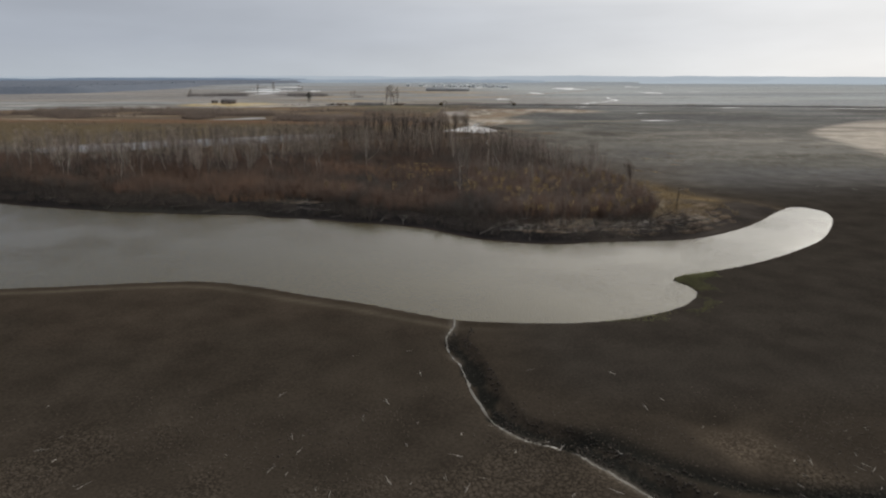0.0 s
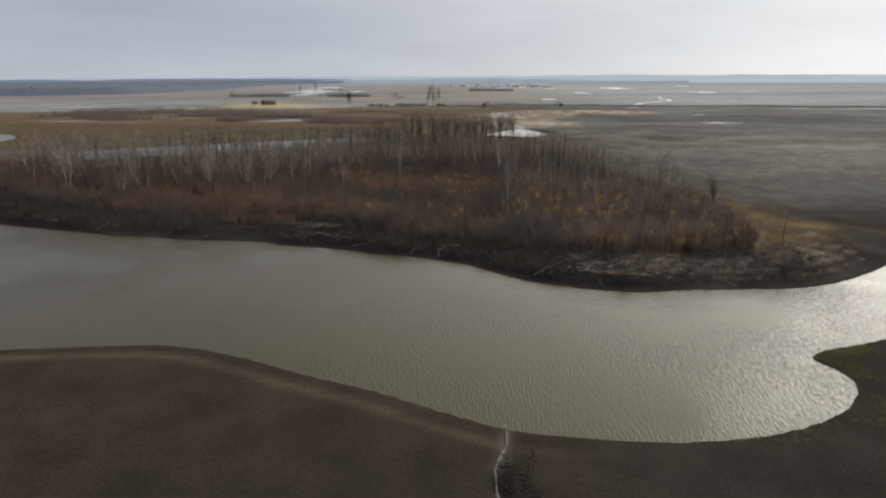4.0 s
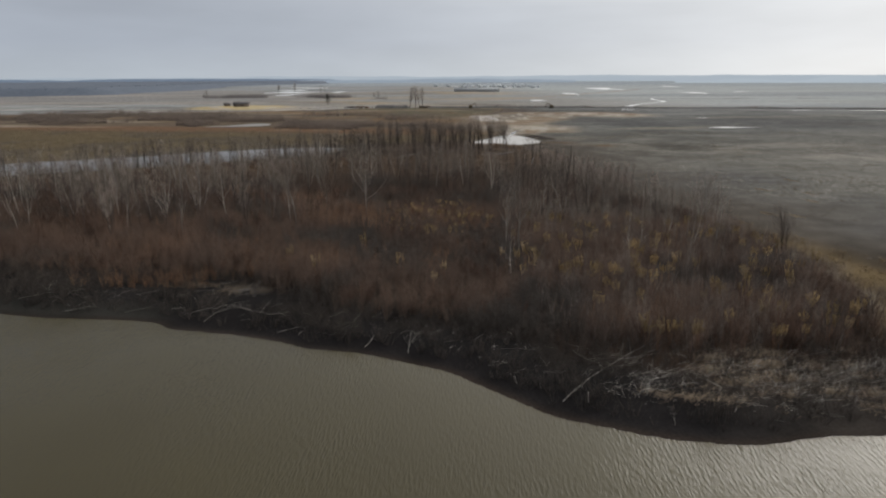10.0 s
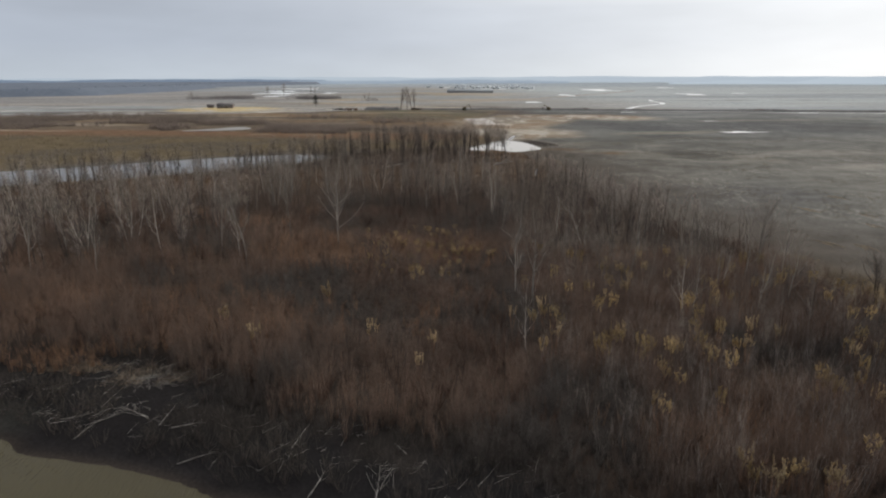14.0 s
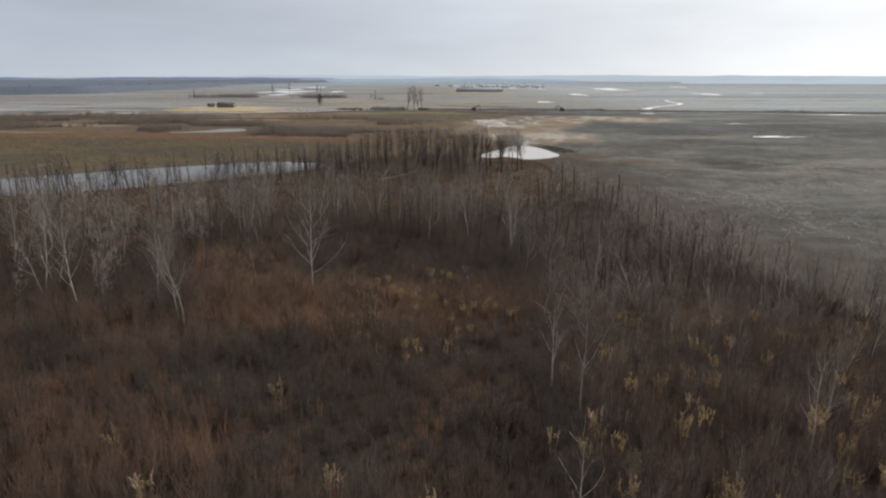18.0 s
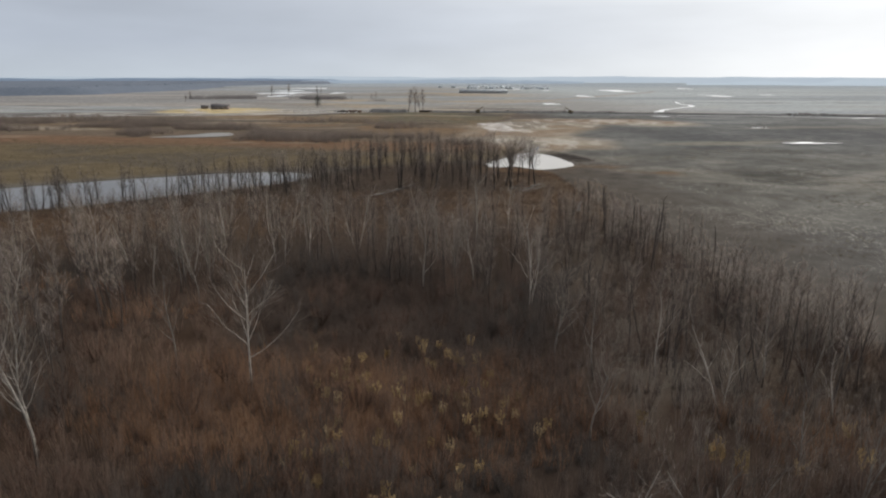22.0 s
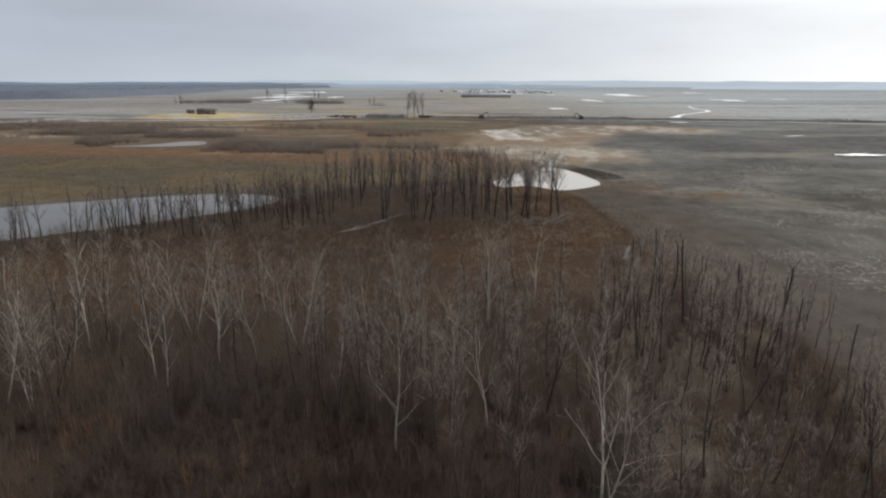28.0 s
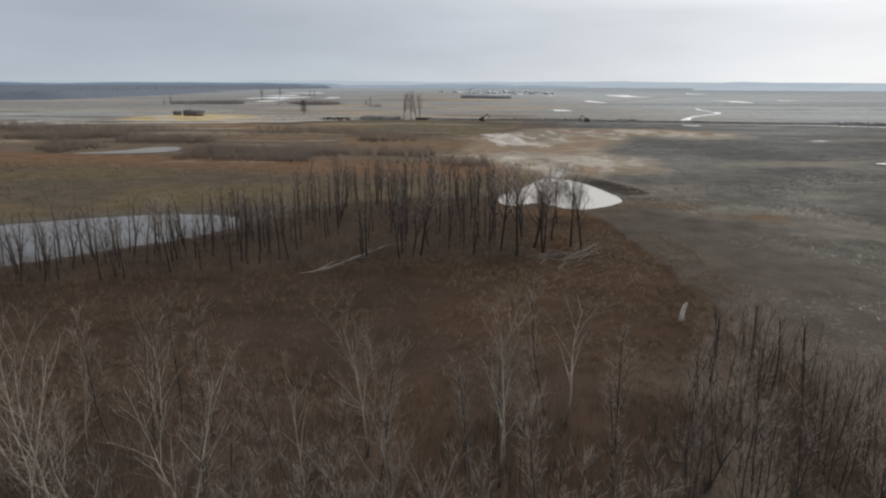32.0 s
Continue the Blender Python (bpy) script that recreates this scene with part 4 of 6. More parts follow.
def sample(what, x, y):
    """A field of the ground sheet, read off its own grid."""
    x, y = np.asarray(x, float), np.asarray(y, float)
    xs, ys, z = FIELD["xs"], FIELD["ys"], FIELD[what]
    i = np.clip(np.searchsorted(xs, x) - 1, 0, len(xs) - 2)
    j = np.clip(np.searchsorted(ys, y) - 1, 0, len(ys) - 2)
    u, w = np.clip((x - xs[i]) / (xs[i + 1] - xs[i]), 0, 1), np.clip((y - ys[j]) / (ys[j + 1] - ys[j]), 0, 1)
    return (z[i, j] * (1 - u) + z[i + 1, j] * u) * (1 - w) + (z[i, j + 1] * (1 - u) + z[i + 1, j + 1] * u) * w


def build_ground():
    half = [(0, 26, 0.55), (26, 60, 1.1), (60, 140, 2.4), (140, 320, 7), (320, 800, 14), (800, 4900, 130)]
    xp = grid_axis(half)
    xs = np.concatenate([-xp[:0:-1], xp])
    ys = grid_axis([(-4900, -400, 450), (-400, -40, 40), (-40, 30, 3), (30, 80, 0.5), (80, 114, 1.0), (114, 150, 0.7), (150, 160, 1.0), (160, 400, 2.2), (400, 640, 3.5), (640, 900, 6), (900, 1700, 18), (1700, 4900, 90)])
    gx, gy = np.meshgrid(xs, ys, indexing="ij")
    z = ground_height(gx, gy)
    FIELD.update(xs=xs, ys=ys, z=z, river=outside(gx, gy, RIVER), wood=outside(gx, gy, WOOD))
    FIELD["dry"] = np.minimum.reduce([FIELD["river"]] + [outside(gx, gy, ring) for ring in (SLOUGH, SLOUGH_WEST, POND)])
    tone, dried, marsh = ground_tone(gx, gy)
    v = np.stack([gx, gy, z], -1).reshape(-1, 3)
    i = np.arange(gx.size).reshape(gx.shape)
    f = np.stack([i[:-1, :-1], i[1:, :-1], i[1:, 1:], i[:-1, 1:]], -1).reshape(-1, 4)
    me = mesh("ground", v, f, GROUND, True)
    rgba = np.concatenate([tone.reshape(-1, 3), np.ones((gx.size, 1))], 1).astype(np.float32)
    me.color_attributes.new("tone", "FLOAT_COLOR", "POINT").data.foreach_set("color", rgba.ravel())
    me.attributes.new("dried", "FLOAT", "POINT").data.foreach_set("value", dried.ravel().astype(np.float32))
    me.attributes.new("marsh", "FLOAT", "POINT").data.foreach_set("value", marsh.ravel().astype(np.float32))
    tagged(new("ground", me), "flat dark muddy floodplain with brown wood floor, marsh and dry fields, paled for haze far out", "ground", kind="structure")


build_ground()


def ground_at(x, y):
    return sample("z", x, y)


def fan(ring, z):
    """A flat sheet over an outline, triangulated."""
    bm = bmesh.new()
    bm.faces.new([bm.verts.new((x, y, z)) for x, y in ring])
    bmesh.ops.triangulate(bm, faces=bm.faces[:])
    return bm


def water(name, ring, z, mat, label, grow_by=0.0):
    ring = np.asarray(ring)
    if grow_by:
        t = np.roll(ring, -1, 0) - np.roll(ring, 1, 0)
        nrm = unit(np.stack([t[:, 1], -t[:, 0]], -1))
        area = 0.5 * np.sum(ring[:, 0] * np.roll(ring[:, 1], -1) - np.roll(ring[:, 0], -1) * ring[:, 1])
        ring = ring + nrm * grow_by * np.sign(area)
    bm = fan(ring, z)
    for f in bm.faces:
        if f.normal.z < 0:
            f.normal_flip()
    me = bpy.data.meshes.new(name)
    bm.to_mesh(me)
    bm.free()
    me.materials.append(mat)
    return tagged(new(name, me), label, "water", kind="structure")


water("water_river", RIVER, 0.0, RIVER_WATER, "still olive-brown silty river water in a wide bend", 0.7)
water("water_slough", SLOUGH, 0.0, SLOUGH_WATER, "long grey half-frozen slough behind the trees", 0.5)
water("water_slough_west", SLOUGH_WEST, 0.0, SLOUGH_WATER, "grey half-frozen slough at the edge of the meadow", 0.5)
water("water_pond", POND, 0.0, POND_WATER, "small pale round pond with bright still surface", 0.4)


def ribbon(line, widths, z_off):
    line = np.asarray(line)
    t = unit(np.gradient(line, axis=0))
    nrm = np.stack([-t[:, 1], t[:, 0]], -1)
    w = np.interp(np.linspace(0, 1, len(line)), np.linspace(0, 1, len(widths)), widths)[:, None]
    z = ground_at(line[:, 0], line[:, 1])[:, None] + z_off
    a, b = np.hstack([line + nrm * w / 2, z]), np.hstack([line - nrm * w / 2, z])
    n = len(line)
    i = np.arange(n - 1)
    return np.vstack([a, b]), np.stack([i + n, i + n + 1, i + 1, i], -1)


trickle = smooth_line(GULLY[::4], False, 9)
trickle = trickle + 0.55 * np.stack([fbm(trickle[:, 1], trickle[:, 0], 1.6, 2) - 0.5, trickle[:, 0] * 0], -1)
v, f = ribbon(trickle, 0.03 + 0.42 * np.random.RandomState(17).rand(140) ** 1.6, 0.10)
tagged(new("water_stream", mesh("water_stream", v, f, STREAM_WATER)), "narrow pale stream trickling through the mud gully", "stream", kind="structure")
v, f = ribbon(POND_CREEK[:11], (1.4, 2.4, 1.6, 2.6, 1.2, 0.8, 0.5), 0.14)
tagged(new("water_creek", mesh("water_creek", v, f, STREAM_WATER)), "short pale creek that feeds the pond", "creek", kind="structure")


def far_pool(x, y, rx, ry, seed):
    a = np.linspace(0, 2 * np.pi, 56, endpoint=False)
    r = 0.25 + 1.25 * fbm(np.cos(a) * 2.6 + seed * 7.7, np.sin(a) * 2.6 + seed, 1.0, 4) ** 1.3 * (0.75 + 0.5 * np.sin(a * 2 + seed) ** 2)
    px, py = rx * r * np.cos(a), ry * r * np.sin(a)
    ring = np.stack([x + px, y + py], -1)
    top = float(ground_at(ring[:, 0], ring[:, 1]).max()) + 0.25
    water("water_pool", ring, top, FAR_WATER, "shallow white frozen pool out on the plain")


for k, (x, y, rx, ry) in enumerate([(345, 1800, 42, 190), (436, 1340, 18, 75), (640, 2180, 26, 90), (89, 945, 12, 22), (186, 1300, 14, 60), (556, 1420, 14, 26), (372, 706, 30, 7), (310, 682, 12, 5), (157, 466, 15, 4.5), (177, 567, 7, 2.5), (150, 690, 9, 4), (178, 1812, 10, 40), (-357, 1262, 22, 60), (-405, 1480, 52, 90), (-470, 1720, 40, 90), (-300, 1500, 14, 60), (-515, 2120, 70, 90), (110, 2000, 14, 60), (-60, 2400, 22, 50), (440, 690, 26, 6), (-350, 1330, 30, 25), (-250, 1210, 14, 20)]):
    far_pool(x, y, rx, ry, k)
water("water_meadow_pool", smooth_line([(-178, 478), (-168, 487), (-161, 495), (-156, 506), (-147, 508), (-140, 499), (-139, 489), (-147, 482), (-160, 478)]), float(np.max(ground_at(np.array([-163, -160, -152, -140, -150, -150]), np.array([492, 505, 512, 490, 471, 488])))) + 0.08, MEADOW_ICE, "shallow pale frozen pool among the meadow scrub")
v, f = ribbon(smooth_line([(160, 735), (172, 770), (190, 812), (212, 845), (240, 885), (250, 920), (252, 965), (266, 1030)], False), (13, 5, 3.5, 6, 3.5, 3), 0.3)
tagged(new("water_far_creek", mesh("water_far_creek", v, f, FAR_WATER)), "bright winding creek crossing the far fields", "creek", kind="structure")
v, f = ribbon(smooth_line([(95, 722), (150, 712), (230, 698), (340, 676), (480, 645), (700, 600)], False), (3, 6, 7, 8, 9, 9), 0.3)
tagged(new("water_canal", mesh("water_canal", v, f, SLOUGH_WATER)), "straight grey canal along the spoil bank", "canal", kind="structure")


# ---------- the wood: bare trees ----------
def dr_at(x, y):
    return sample("river", x, y)


def dw_at(x, y):
    return sample("wood", x, y)


def dry(x, y):
    """Clear of every sheet of water."""
    return sample("dry", x, y) > 1.0


def scatter(rng, n, x0, x1, y0, y1, keep):
    """n points in a box where keep(x, y) gives a chance above a random number."""
    xs, ys = np.empty(0), np.empty(0)
    for _ in range(60):
        x, y = rng.uniform(x0, x1, n * 2), rng.uniform(y0, y1, n * 2)
        ok = keep(x, y) > rng.rand(n * 2)
        xs, ys = np.append(xs, x[ok]), np.append(ys, y[ok])
        if len(xs) >= n:
            break
    return xs[:n], ys[:n]


def tree_kind(name, trunk, crown, bark, twig, label, group, category="tree"):
    root = tagged(new(name), label, category, group)
    part("trunk", mesh("trunk", *trunk, bark, True), root)
    part("crown", mesh("crown", *crown, twig, True), root)
    return root


def strip_south(x):
    return np.interp(x, [-180, -131, -110, -75, -54, -30, 0, 8], [252, 276, 287, 303, 311, 319, 323, 332])


def north_edge(x):
    """Where the tall trees end and the open rusty grass before the slough begins."""
    return np.interp(x, [-160, -110, -70, -45, -30, 10, 26, 34], [240, 246, 259, 267, 271, 274, 281, 283])


def stand_south(x):
    """Where the tall stand ends towards the low dark clearing of the point."""
    return np.interp(x, [-40, -24, -14, -10, -6, -1, 3, 9, 30, 45], [244, 243, 241, 235, 231, 228, 219, 213, 205, 198])


def clearing(x, y):
    """One in the low dark clearing south of the tall stand, else nought."""
    return step(1.0, 0.75, np.hypot((x + 14) / 25, (y - 227) / 17) + 0.3 * (fbm(x, y, 10, 2) - 0.5)) * step(3, -2, y - stand_south(x))


class Grove:
    """Copies of a few grown trees, set one by one; the first of each kind takes the first place."""

    def __init__(self, kinds):
        self.kinds, self.fresh, self.count = kinds, [True] * len(kinds), 0

    def put(self, x, y, scale, kind, turn, lean=(0, 0)):
        z = float(ground_at(x, y))
        m = pose(x, y, z, lean[0], lean[1], turn) @ Matrix.Scale(scale, 4)
        if self.fresh[kind]:
            self.fresh[kind] = False
            self.kinds[kind].matrix_basis = m
            ob = self.kinds[kind]
        else:
            ob = self.kinds[kind].copy()
            scene.collection.objects.link(ob)
            for o in self.kinds[kind].children:
                c = o.copy()
                scene.collection.objects.link(c)
                c.parent = ob
            ob.matrix_basis = m
        self.count += 1
        return ob


BIRCH_LABEL = "tall bare birch with pale grey trunk and thin ascending branches"
birches = Grove([tree_kind("birch_tree", *grow(11 + k, 12.0, 0.105, 9, 5.6, 5, 5, 0.30, 0.62, 0.12, 1 + (k == 3), 0.0105), PALE_BARK, PALE_TWIG, BIRCH_LABEL, "bare birches of the wood") for k in range(5)])
ALDER_LABEL = "dark bare alder with straight trunk and short upright branches"
alders = Grove([tree_kind("alder_tree", *grow(31 + k, 11.5, 0.10, 10, 2.7, 5, 5, 0.34, 0.5, 0.15, 1 + (k == 2), 0.0125), DARK_BARK, DARK_TWIG, ALDER_LABEL, "dark alders of the wood") for k in range(5)])
sturdy = Grove([tree_kind("poplar_tree", *grow(41 + k, 11.0, 0.14, 9, 2.9, 4, 6, 0.34, 0.6, 0.12, 1 + (k == 1), 0.012), DEEP_BARK, SLOUGH_TWIG, "sturdy dark bare poplar standing near the water", "poplars along the slough") for k in range(3)])
pond_trees = Grove([tree_kind("poplar_tree", *grow(46 + k, 12.0, 0.22, 13, 6.4, 6, 6, 0.40, 0.58, 0.11, 1 + k, 0.014), DEEP_BARK, DARK_TWIG, "tall dark bare tree with forked crown at the wood edge", "dark trees by the pond") for k in range(2)])
aspens = Grove([tree_kind("aspen_tree", *grow(36 + k, 12.0, 0.105, 9, 3.3, 5, 6, 0.34, 0.52, 0.13, 1 + (k == 1), 0.0115), DARK_BARK, HAZE_TWIG, "slender dark bare aspen with a fine hazy crown", "aspens along the marsh edge") for k in range(3)])
rng = np.random.RandomState(3)
for x, y, h in [(-38.2, 193, 15.5), (6.9, 175, 14.5), (-54.7, 199, 13.5), (-89, 199, 10), (-86.6, 212, 9.5), (-58.7, 186, 11.5), (-45, 201, 12), (4.8, 161, 8), (-24.4, 256, 11), (-33, 254.6, 14), (-42.3, 252, 10.5), (-54, 252.6, 12), (-34, 245, 10), (-7, 246, 10), (-11, 236, 11.5), (-4, 240, 11), (-72, 190, 11), (-96, 205, 10), (-64, 205, 12), (-36, 212, 11)]:
    birches.put(x, y, h / 12.0, birches.count % 5, rng.uniform(0, 360))
spreading = tree_kind("birch_tree", *grow(19, 12.0, 0.10, 16, 5.6, 6, 7, 0.3, 0.78, 0.12, 1, 0.0115), PALE_BARK, PALE_TWIG, "broad bare birch with a wide round crown of pale limbs", "bare birches of the wood")
spreading.matrix_basis = pose(-25.5, 206.5, float(ground_at(-25.5, 206.5)), 0, 0, 40) @ Matrix.Scale(1.15, 4)
keep_l = lambda x, y: (dw_at(x, y) < -4) * (dr_at(x, y) > 18) * np.where(x < -36, 1.0, step(-1, 4, y - stand_south(x))) * step(0, -5, y - north_edge(x)) * np.where((x > -62) & (y < 228), 0.1, 1.0) * (0.25 + 0.75 * step(0.35, 0.6, fbm(x, y, 18, 2)))
for x, y in zip(*scatter(rng, 105, -150, 8, 178, 280, keep_l)):
    birches.put(x, y, rng.uniform(0.72, 1.08), rng.randint(5), rng.uniform(0, 360), rng.normal(0, 2.5, 2))
keep_g = lambda x, y: (dw_at(x, y) < -5) * step(165, 178, y) * step(232, 222, y) * (0.2 + 0.8 * step(0.42, 0.58, fbm(x, y + 30, 14, 2)))
for x, y in zip(*scatter(rng, 34, 4, 50, 165, 232, keep_g)):
    birches.put(x, y, rng.uniform(0.55, 0.9), rng.randint(5), rng.uniform(0, 360), rng.normal(0, 4, 2))
for x, y, h in [(1.6, 326, 14), (5.2, 333, 12.6), (12, 333.7, 12.2), (13.7, 331.8, 11.5), (11.7, 352.5, 8.6), (-15.2, 326, 12), (-54, 313.6, 10), (3.5, 340, 11), (7.5, 345, 10), (-3, 336, 12), (-1, 330, 13), (6.5, 329, 12), (9, 339, 10), (55, 180, 7), (54, 177, 6)]:
    pond_trees.put(x, y, h / 12.0, pond_trees.count % 2, rng.uniform(0, 360))
keep_r = lambda x, y: (dw_at(x, y) < -2.5) * step(-2, 3, y - stand_south(x)) * step(2, -3, y - north_edge(x)) * (1 - 0.6 * step(252, 260, y) * step(12, 4, x)) * (0.3 + 0.7 * step(0.4, 0.6, fbm(x + 70, y, 16, 2)))
for x, y in zip(*scatter(rng, 150, -38, 42, 196, 290, keep_r)):
    low = float(0.6 + 0.4 * step(0, 22, -dw_at(x, y)))
    alders.put(x, y, low * rng.uniform(0.75, 1.1), rng.randint(5), rng.uniform(0, 360), rng.normal(0, 2.5, 2))
keep_e = lambda x, y: step(9, 2, dw_at(x, y)) * step(-22, -14, dw_at(x, y)) * step(200, 215, y) * step(6, -4, y - north_edge(x)) * (0.3 + 0.7 * step(0.38, 0.58, fbm(x + 20, y, 13, 2)))
for x, y in zip(*scatter(rng, 120, 6, 60, 198, 300, keep_e)):
    low = float(0.55 + 0.45 * step(0, 20, -dw_at(x, y)))
    aspens.put(x, y, low * rng.uniform(0.75, 1.05), rng.randint(3), rng.uniform(0, 360), rng.normal(0, 3, 2))
keep_w = lambda x, y: (dw_at(x, y) < -4) * (dr_at(x, y) > 26) * step(0, -5, y - north_edge(x)) * step(-38, -48, x) * (0.35 + 0.65 * step(0.4, 0.6, fbm(x + 40, y, 16, 2)))
for x, y in zip(*scatter(rng, 190, -165, -38, 185, 270, keep_w)):
    (aspens if rng.rand() < 0.65 else alders).put(x, y, rng.uniform(0.75, 1.1), rng.randint(3), rng.uniform(0, 360), rng.normal(0, 2.5, 2))
keep_s = lambda x, y: dry(x, y) * (y > strip_south(x)) * step(40, 30, y - strip_south(x)) * (dw_at(x, y) < 3) * (0.35 + 0.65 * step(0.4, 0.6, fbm(x, y, 12, 2)))
for x, y in zip(*scatter(rng, 185, -180, -44, 250, 372, keep_s)):
    sturdy.put(x, y, rng.uniform(0.6, 0.98), rng.randint(3), rng.uniform(0, 360), rng.normal(0, 3, 2))
keep_p = lambda x, y: dry(x, y) * step(-48, -40, x) * step(4, -4, x) * (y > strip_south(x) + 2)
for x, y in zip(*scatter(rng, 125, -50, 5, 318, 386, keep_p)):
    sturdy.put(x, y, rng.uniform(0.75, 1.1), rng.randint(3), rng.uniform(0, 360), rng.normal(0, 2, 2))


# ---------- scrub, thickets and reeds (uncountable growth) ----------
def brush(rng, x, y, stems, height, fan_out, r, twig_n=2, twig_len=0.45):
    """Clumps of upright stems, each with a few twigs, as one set of strands."""
    n = len(x)
    z = ground_at(x, y)
    foot = np.repeat(np.stack([x, y, z - 0.1], -1), stems, 0)
    m = n * stems
    size = np.repeat(height * (0.6 + 0.7 * rng.rand(n)) * (0.55 + 0.9 * fbm(x + 11, y, 9, 3)), stems) * (0.7 + 0.5 * rng.rand(m))
    a, o = rng.rand(m) * 6.28, fan_out * np.sqrt(rng.rand(m))
    way = np.stack([np.cos(a) * o, np.sin(a) * o, np.ones(m)], -1)
    foot = foot + np.stack([np.cos(a), np.sin(a), a * 0], -1) * (0.35 * rng.rand(m))[:, None]
    tip = foot + way * size[:, None]
    sets = [strands(foot, tip, np.full(m, r))]
    for _ in range(twig_n):
        t = (0.35 + 0.55 * rng.rand(m))[:, None]
        b = foot + (tip - foot) * t
        aa = rng.rand(m) * 6.28
        w = unit(unit(tip - foot) + 0.75 * np.stack([np.cos(aa), np.sin(aa), 0.3 + 0 * aa], -1))
        sets.append(strands(b, b + w * (size * twig_len * (0.5 + 0.7 * rng.rand(m)))[:, None], np.full(m, r * 0.6)))
    return join(sets)


def stuff(name, data, mat, label, category):
    return tagged(new(name, mesh(name, *data, mat)), label, category, kind="stuff")


rng = np.random.RandomState(5)
keep = lambda x, y: (dw_at(x, y) < -1.5) * step(7 + 6 * step(0, 18, x) + 6 * step(-20, -36, x), 13 + 7 * step(0, 18, x) + 5 * step(-20, -36, x), dr_at(x, y)) * step(256, 236, y) * (0.6 + 0.4 * step(0.3, 0.5, fbm(x, y, 14, 3))) * (1 - 0.55 * step(16, 8, np.hypot((x + 18) / 1.75, y - 203))) * np.where((x < -35) & (y > 190), 0.4, 1) * (1 - 0.7 * step(6, 14, x) * step(188, 204, y)) * (1 - 0.85 * clearing(x, y)) * (1 - margin(x, y) * step(240, 215, y))
x, y = scatter(rng, 9600, -170, 66, 128, 256, keep)
stuff("willow_thicket", brush(rng, x, y, 10, 3.3, 0.3, 0.034, 1), THICKET, "dense leafless reddish-brown willow thicket covering the point", "thicket")
x, y = scatter(rng, 2400, -42, 14, 206, 246, lambda x, y: clearing(x, y) * (0.3 + 0.7 * step(0.34, 0.55, fbm(x, y, 6, 3))))
stuff("clearing_brush", brush(rng, x, y, 9, 1.7, 0.6, 0.026, 1, 0.4), CLEARING, "low dark brown dead brush filling the clearing", "brush")
keep = lambda x, y: (dw_at(x, y) < -2) * step(-6, 2, y - stand_south(x)) * step(4, -4, y - north_edge(x)) * (0.3 + 0.7 * step(0.3, 0.55, fbm(x, y + 90, 15, 3)))
x, y = scatter(rng, 2400, -170, 40, 200, 290, keep)
low_growth = brush(rng, x, y, 5, 3.6, 0.26, 0.026, 2, 0.3)
keep = lambda x, y: (dw_at(x, y) < -2) * dry(x, y) * step(225, 245, y) * step(0, -6, y - north_edge(x)) * (0.3 + 0.7 * step(0.35, 0.55, fbm(x, y, 20, 2)))
x, y = scatter(rng, 420, -170, 5, 225, 285, keep)
tall_growth = brush(rng, x, y, 4, 6.5, 0.2, 0.022, 4, 0.25)
keep = lambda x, y: dry(x, y) * (y > strip_south(x) - 3) * step(46, 36, y - strip_south(x)) * (dw_at(x, y) < 2)
x, y = scatter(rng, 1900, -190, 4, 250, 384, keep)
slough_growth = brush(rng, x, y, 5, 3.0, 0.35, 0.024, 2, 0.35)
stuff("sapling_undergrowth", join([low_growth, tall_growth, slough_growth]), GREY_SCRUB, "thin grey-brown saplings crowding below the trees", "undergrowth")
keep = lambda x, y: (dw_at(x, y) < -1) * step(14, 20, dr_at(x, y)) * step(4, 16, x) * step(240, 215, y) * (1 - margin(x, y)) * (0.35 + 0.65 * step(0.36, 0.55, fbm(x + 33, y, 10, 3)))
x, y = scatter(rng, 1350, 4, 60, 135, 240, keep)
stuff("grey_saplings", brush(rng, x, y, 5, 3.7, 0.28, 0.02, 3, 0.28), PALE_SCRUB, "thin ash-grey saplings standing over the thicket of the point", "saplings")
keep = lambda x, y: (dw_at(x, y) < -1) * dry(x, y) * step(-8, 4, y - north_edge(x)) * np.where(x < -6, step(8, 0, y - strip_south(x)), step(382, 350, y)) * (0.35 + 0.65 * step(0.36, 0.58, fbm(x, y, 12, 3)))
x, y = scatter(rng, 8500, -130, 26, 255, 384, keep)
stuff("rusty_grass", brush(rng, x, y, 7, 0.8, 0.5, 0.028, 0), RUST, "rust-brown dry grass between the wood and the slough", "grass")
keep = lambda x, y: (dw_at(x, y) < 9) * dry(x, y) * step(-14, 0, x) * step(278, 290, y) * step(352, 338, y) * step(0.34, 0.52, fbm(x + 60, y, 7, 3))
x, y = scatter(rng, 3000, -14, 34, 278, 352, keep)
stuff("tan_grass", brush(rng, x, y, 7, 0.6, 0.7, 0.03, 0), TAN_GRASS, "tan dry grass on the open ground before the pond trees", "grass")
keep = lambda x, y: (dw_at(x, y) < 4) * step(7, 15, x) * step(192, 208, y) * step(292, 275, y) * step(0.40, 0.56, fbm(x + 15, y, 8, 3))
x, y = scatter(rng, 2300, 8, 56, 190, 292, keep)
stuff("pale_dry_grass", brush(rng, x, y, 7, 0.6, 0.8, 0.03, 0), PALE_GRASS, "pale flattened dry grass among the trees of the marsh edge", "grass")
keep = lambda x, y: (dw_at(x, y) < -3) * (dr_at(x, y) > 10) * np.maximum(step(16, 8, np.hypot((x + 16) / 1.75, y - 205)), 0.35 * step(0.55, 0.7, fbm(x, y, 12, 3))) * (1 - 0.9 * clearing(x, y))
